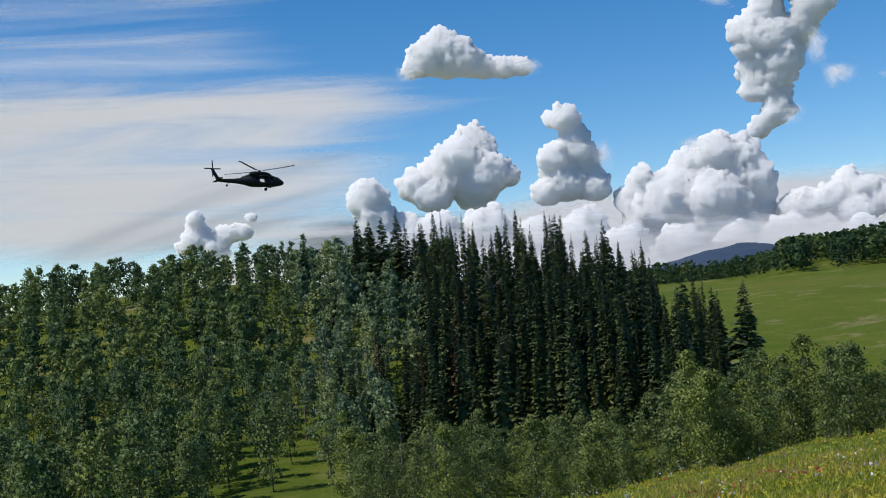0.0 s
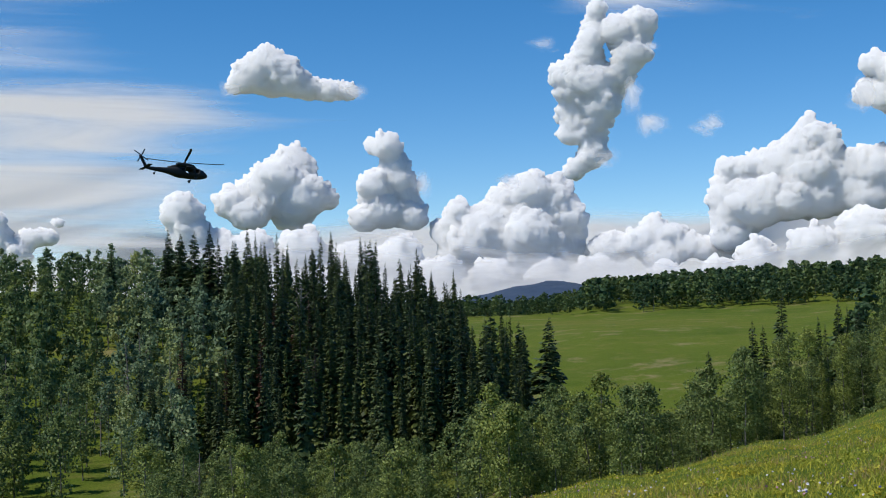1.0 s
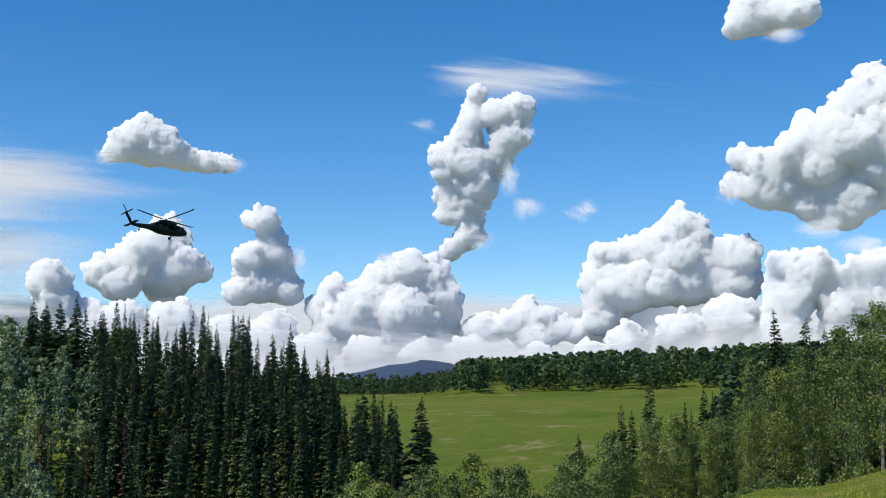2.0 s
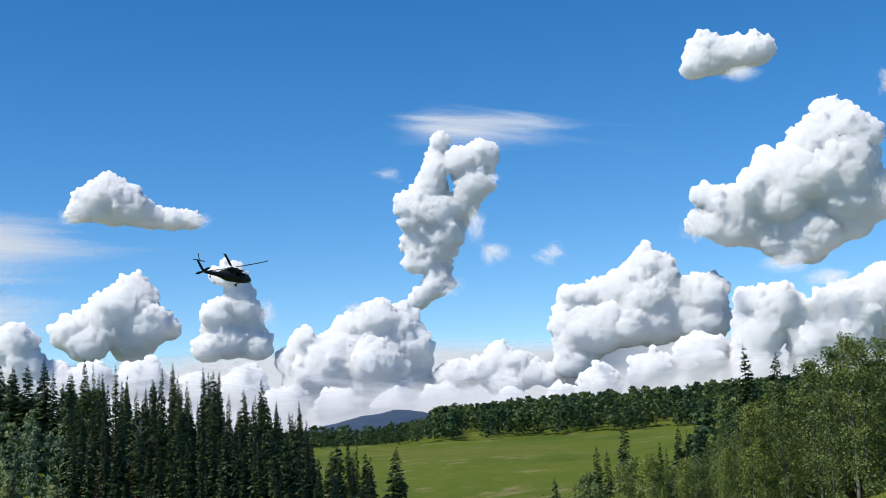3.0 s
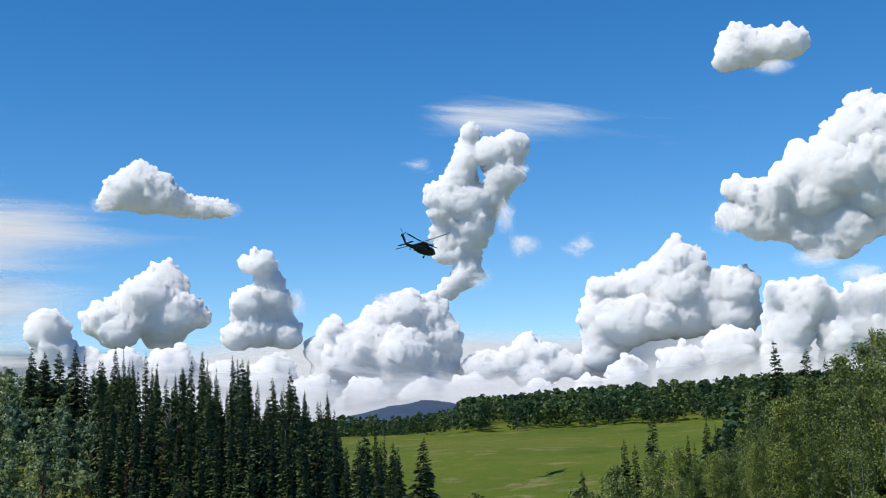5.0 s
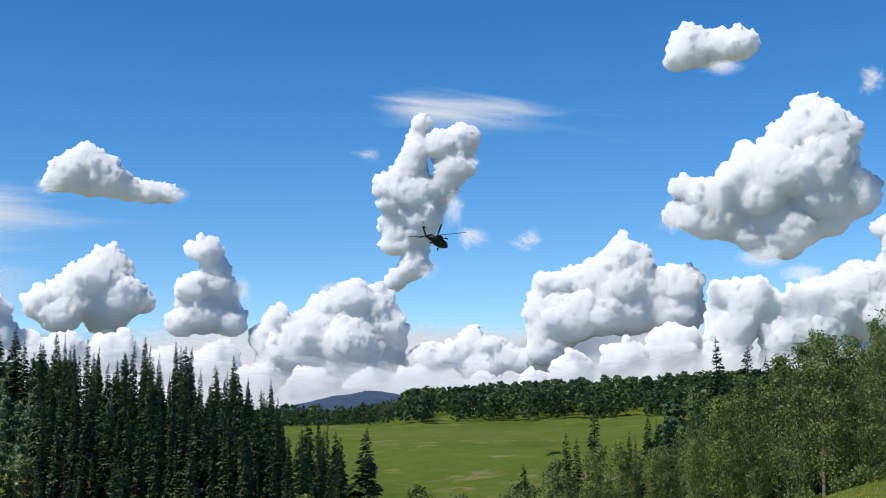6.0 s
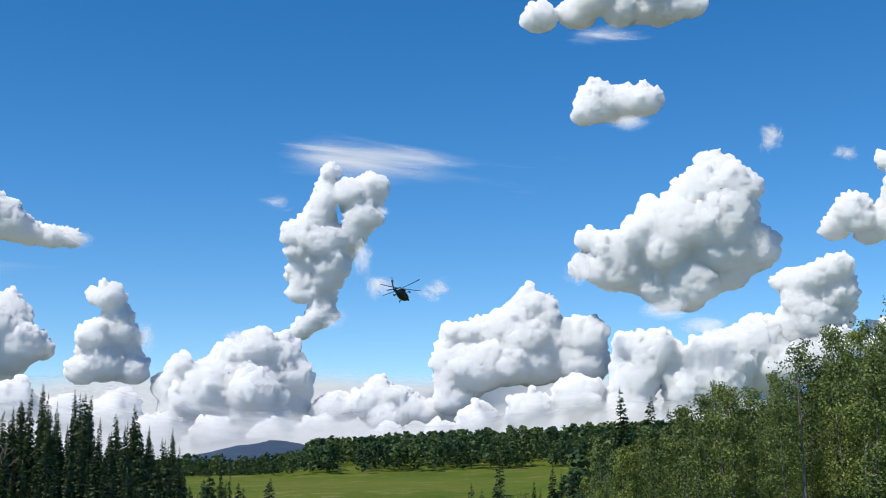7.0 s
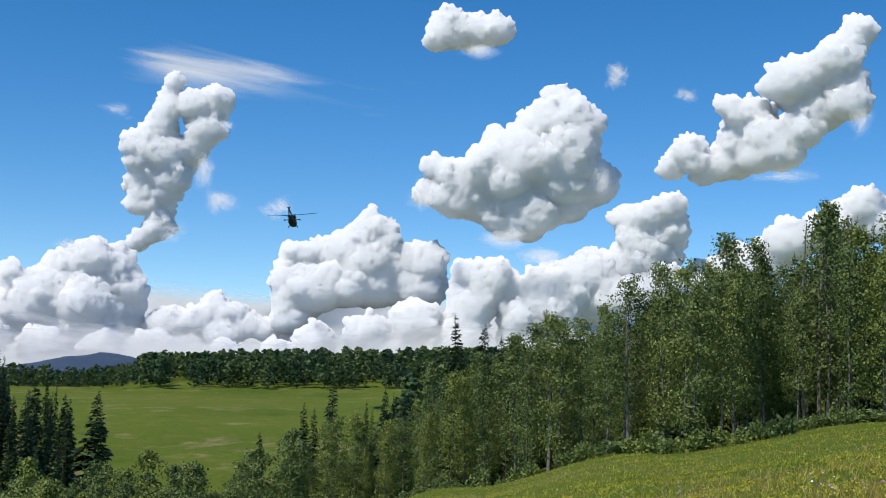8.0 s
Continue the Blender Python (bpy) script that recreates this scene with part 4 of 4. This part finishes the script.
def blade_mesh(length, chord, thick, root=0.7, droop=0.25, sweep=True):
    bm = bmesh.new()
    rows = []
    for i in range(13):
        u = i / 12
        x = root + (length - root) * u
        c = chord * (0.55 if u < 0.04 else 1.0)
        off = -0.35 * max(0, (u - 0.93) / 0.07) * chord if sweep else 0
        z = droop * u * u + 0.02
        rows.append([bm.verts.new((x, off + c * k, z + thick * j)) for k, j in ((0.35, 0), (0.1, 0.6), (-0.65, 0), (0.1, -0.4))])
    for p, q in zip(rows, rows[1:]):
        for i in range(4):
            bm.faces.new((p[i], p[(i + 1) % 4], q[(i + 1) % 4], q[i]))
    bm.faces.new(rows[0])
    bm.faces.new(rows[-1][::-1])
    bmesh.ops.recalc_face_normals(bm, faces=bm.faces)
    return bm


def build_helicopter():
    """Origin at the main rotor's hub; nose to +x, left to +y."""
    h = tagged(new("helicopter"), "dark green-black military transport helicopter in flight", "helicopter")
    body = loft([(x, z - drop, w, hh) for x, z, w, hh, drop in (
        (5.0, -2.35, 0.12, 0.12, 0.2), (4.85, -2.32, 0.45, 0.36, 0.2), (4.4, -2.25, 0.82, 0.58, 0.2), (3.7, -2.08, 1.05, 0.86, 0.25), (3.0, -1.92, 1.16, 1.06, 0.3),
        (2.2, -1.88, 1.2, 1.12, 0.32), (0.0, -1.88, 1.2, 1.12, 0.34), (-1.6, -1.86, 1.18, 1.08, 0.36), (-2.6, -1.78, 1.0, 0.95, 0.4), (-3.6, -1.68, 0.72, 0.72, 0.45),
        (-5.0, -1.6, 0.5, 0.52, 0.5), (-7.0, -1.52, 0.36, 0.4, 0.55), (-8.3, -1.45, 0.28, 0.34, 0.55), (-8.9, -1.38, 0.2, 0.28, 0.55))])
    ob = part("fuselage", body, DARK, h, "matt dark painted fuselage with open cabin doors")
    holes = []
    for size, at in (((1.75, 4.0, 1.1), (0.45, 0, -2.0)), ((0.85, 4.0, 0.8), (2.2, 0, -1.9)), ((0.5, 4.0, 0.45), (-1.15, 0, -1.75))):
        me = bpy.data.meshes.new("hole")
        bm = box(size, at, 0.12)
        bm.to_mesh(me), bm.free()
        holes.append(new("hole", me))
        mod = ob.modifiers.new("hole", "BOOLEAN")
        mod.operation, mod.object, mod.solver = "DIFFERENCE", holes[-1], "EXACT"
    bpy.context.view_layer.update()
    dg = bpy.context.evaluated_depsgraph_get()
    cut = bpy.data.meshes.new_from_object(ob.evaluated_get(dg))
    ob.modifiers.clear()
    ob.data = cut
    for o in holes:
        bpy.data.objects.remove(o)
    part("engine_fairing", loft([(2.6, -1.15, 0.3, 0.2), (1.8, -0.85, 0.75, 0.46), (0.6, -0.72, 0.9, 0.56), (-1.2, -0.85, 0.85, 0.52), (-2.6, -1.2, 0.5, 0.42), (-4.0, -1.5, 0.25, 0.26)], 16), DARK, h)
    for s in (-1, 1):
        part("engine", loft([(0.9, -0.72, 0.22, 0.24), (0.5, -0.72, 0.34, 0.34), (-1.4, -0.76, 0.34, 0.34), (-2.2, -0.82, 0.28, 0.28), (-2.5, -0.86, 0.22, 0.22)], 14, 2.2), DARK, h).location = (0, s * 0.95, 0)
        part("cockpit_window", box((0.75, 0.03, 0.5), (3.35, s * 1.09, -1.85), 0.01, Matrix.Rotation(s * radians(-9), 4, "Z")), GLASS, h, "dark glossy side window")
        part("windscreen", box((0.04, 0.8, 0.62), (4.02, s * 0.45, -1.85), 0.01, Matrix.Rotation(radians(-48), 4, "Y") @ Matrix.Rotation(s * radians(14), 4, "Z")), GLASS, h, "dark glossy windscreen pane")
        part("stub_wing", box((0.55, 1.5, 0.14), (0.1, s * 1.75, -1.45), 0.05, Matrix.Rotation(s * radians(-8), 4, "X")), DARK, h)
        part("wing_pod", loft([(0.9, -1.6, 0.05, 0.05), (0.6, -1.6, 0.2, 0.2), (-0.6, -1.6, 0.22, 0.22), (-1.0, -1.6, 0.1, 0.1)], 12, 2.0), DARK, h).location = (0, s * 2.45, 0)
        leg = part("main_gear_leg", rod((2.0, s * 1.0, -2.8), (1.55, s * 1.35, -3.5), 0.09), DARK, h)
        part("drag_brace", rod((2.6, s * 1.0, -2.95), (1.6, s * 1.32, -3.45), 0.06), DARK, h)
        part("wheel", wheel_mesh((1.55, s * 1.4, -3.55), 0.33, 0.24), BLACK, h, "black rubber main wheel")
        part("stabilator", box((0.95, 2.1, 0.09), (-8.95, s * 1.15, -1.9), 0.035, Matrix.Rotation(s * radians(2), 4, "X")), DARK, h)
    part("tail_pylon", fin([(-7.9, -2.1), (-8.9, -2.2), (-9.3, -1.8), (-10.35, 0.5), (-9.75, 0.58), (-8.7, -1.4)], 0.26), DARK, h)
    part("tail_gear_leg", rod((-6.6, 0, -2.3), (-7.1, 0, -3.0), 0.07), DARK, h)
    part("tail_wheel", wheel_mesh((-7.15, 0, -3.05), 0.22, 0.16), BLACK, h)
    part("mast", rod((0, 0, -0.35), (0, 0, -0.02), 0.16, 12), DARK, h)
    rotor = new("main_rotor")
    rotor.parent = h
    bm = bmesh.new()
    bmesh.ops.create_cone(bm, cap_ends=True, segments=20, radius1=0.42, radius2=0.22, depth=0.32)
    part("rotor_hub", bm, DARK, rotor)
    for k in range(4):
        bl = part("blade", blade_mesh(8.18, 0.53, 0.06), ROTOR_GREY, rotor, "long dark rotor blade")
        bl.rotation_euler = (0, 0, radians(90 * k))
    tail = new("tail_rotor")
    tail.parent = h
    bm = bmesh.new()
    bmesh.ops.create_cone(bm, cap_ends=True, segments=14, radius1=0.2, radius2=0.16, depth=0.4)
    part("tail_rotor_hub", bm, DARK, tail)
    for k in range(4):
        bl = part("tail_blade", blade_mesh(1.68, 0.25, 0.03, 0.15, 0.0, False), ROTOR_GREY, tail)
        bl.rotation_euler = (0, 0, radians(90 * k))
    return h, rotor, tail


PHASE = 44.0
HELI, MAIN_ROTOR, TAIL_ROTOR = build_helicopter()


def flight(x, y, z, heading, pitch, bank):
    """Pose of the helicopter: heading to the right of +y, pitch up, bank to its right."""
    hd, p, b = radians(heading), radians(pitch), radians(bank)
    f = Vector((math.sin(hd) * math.cos(p), math.cos(hd) * math.cos(p), math.sin(p)))
    left = Vector((-math.cos(hd), math.sin(hd), 0))
    up = f.cross(left)
    left = left * math.cos(b) + up * math.sin(b)
    up = f.cross(left)
    m = Matrix((f, left, up)).transposed().to_4x4()
    m.translation = (x, y, z + EYE.z)
    return m


def motions():
    walk(HELI, [(t, flight(x, y, z, h, p, b)) for t, x, y, z, h, p, b in (
        (0.0, -74.1, 245.5, 28.4, 54, -2, -6), (0.5, -63.9, 251.2, 30.3, 53, -2.5, -9), (1.0, -53.5, 256.6, 31.8, 50, -3, -9),
        (1.5, -42.8, 261.4, 33.9, 49, -2, -10), (2.0, -32.4, 265.7, 35.3, 47, -1.5, -11), (3.3, -6.1, 286.1, 40.8, 44, -2.5, -13),
        (3.5, -2.1, 289.0, 41.8, 42.5, -2.5, -13), (4.0, 7.7, 298.7, 43.8, 40, -2, -12), (4.5, 17.7, 308.1, 45.9, 38, -2, -11),
        (6.0, 48.6, 340.9, 50.5, 31.5, -3, -10), (6.5, 59.4, 352.8, 51.9, 29, -3, -10), (7.0, 69.0, 364.9, 53.0, 26.5, -3, -9),
        (7.5, 79.6, 376.4, 53.6, 23.5, -3, -6), (8.0, 89.6, 388.1, 54.2, 20, -4, -4))])
    turn, steps = 1558.0, 240
    # the main rotor goes round about four times a second, the tail rotor about twenty
    walk(MAIN_ROTOR, [(k / 30, pose(0, 0, 0, 0, 4, 0) @ pose(0, 0, 0, 0, 0, PHASE + turn * k / 30)) for k in range(steps + 1)])
    walk(TAIL_ROTOR, [(k / 30, pose(-10.0, -0.35, 0.35) @ pose(0, 0, 0, 90, 0, 0) @ pose(0, 0, 0, 0, 0, 80.0 * k)) for k in range(steps + 1)])


motions()
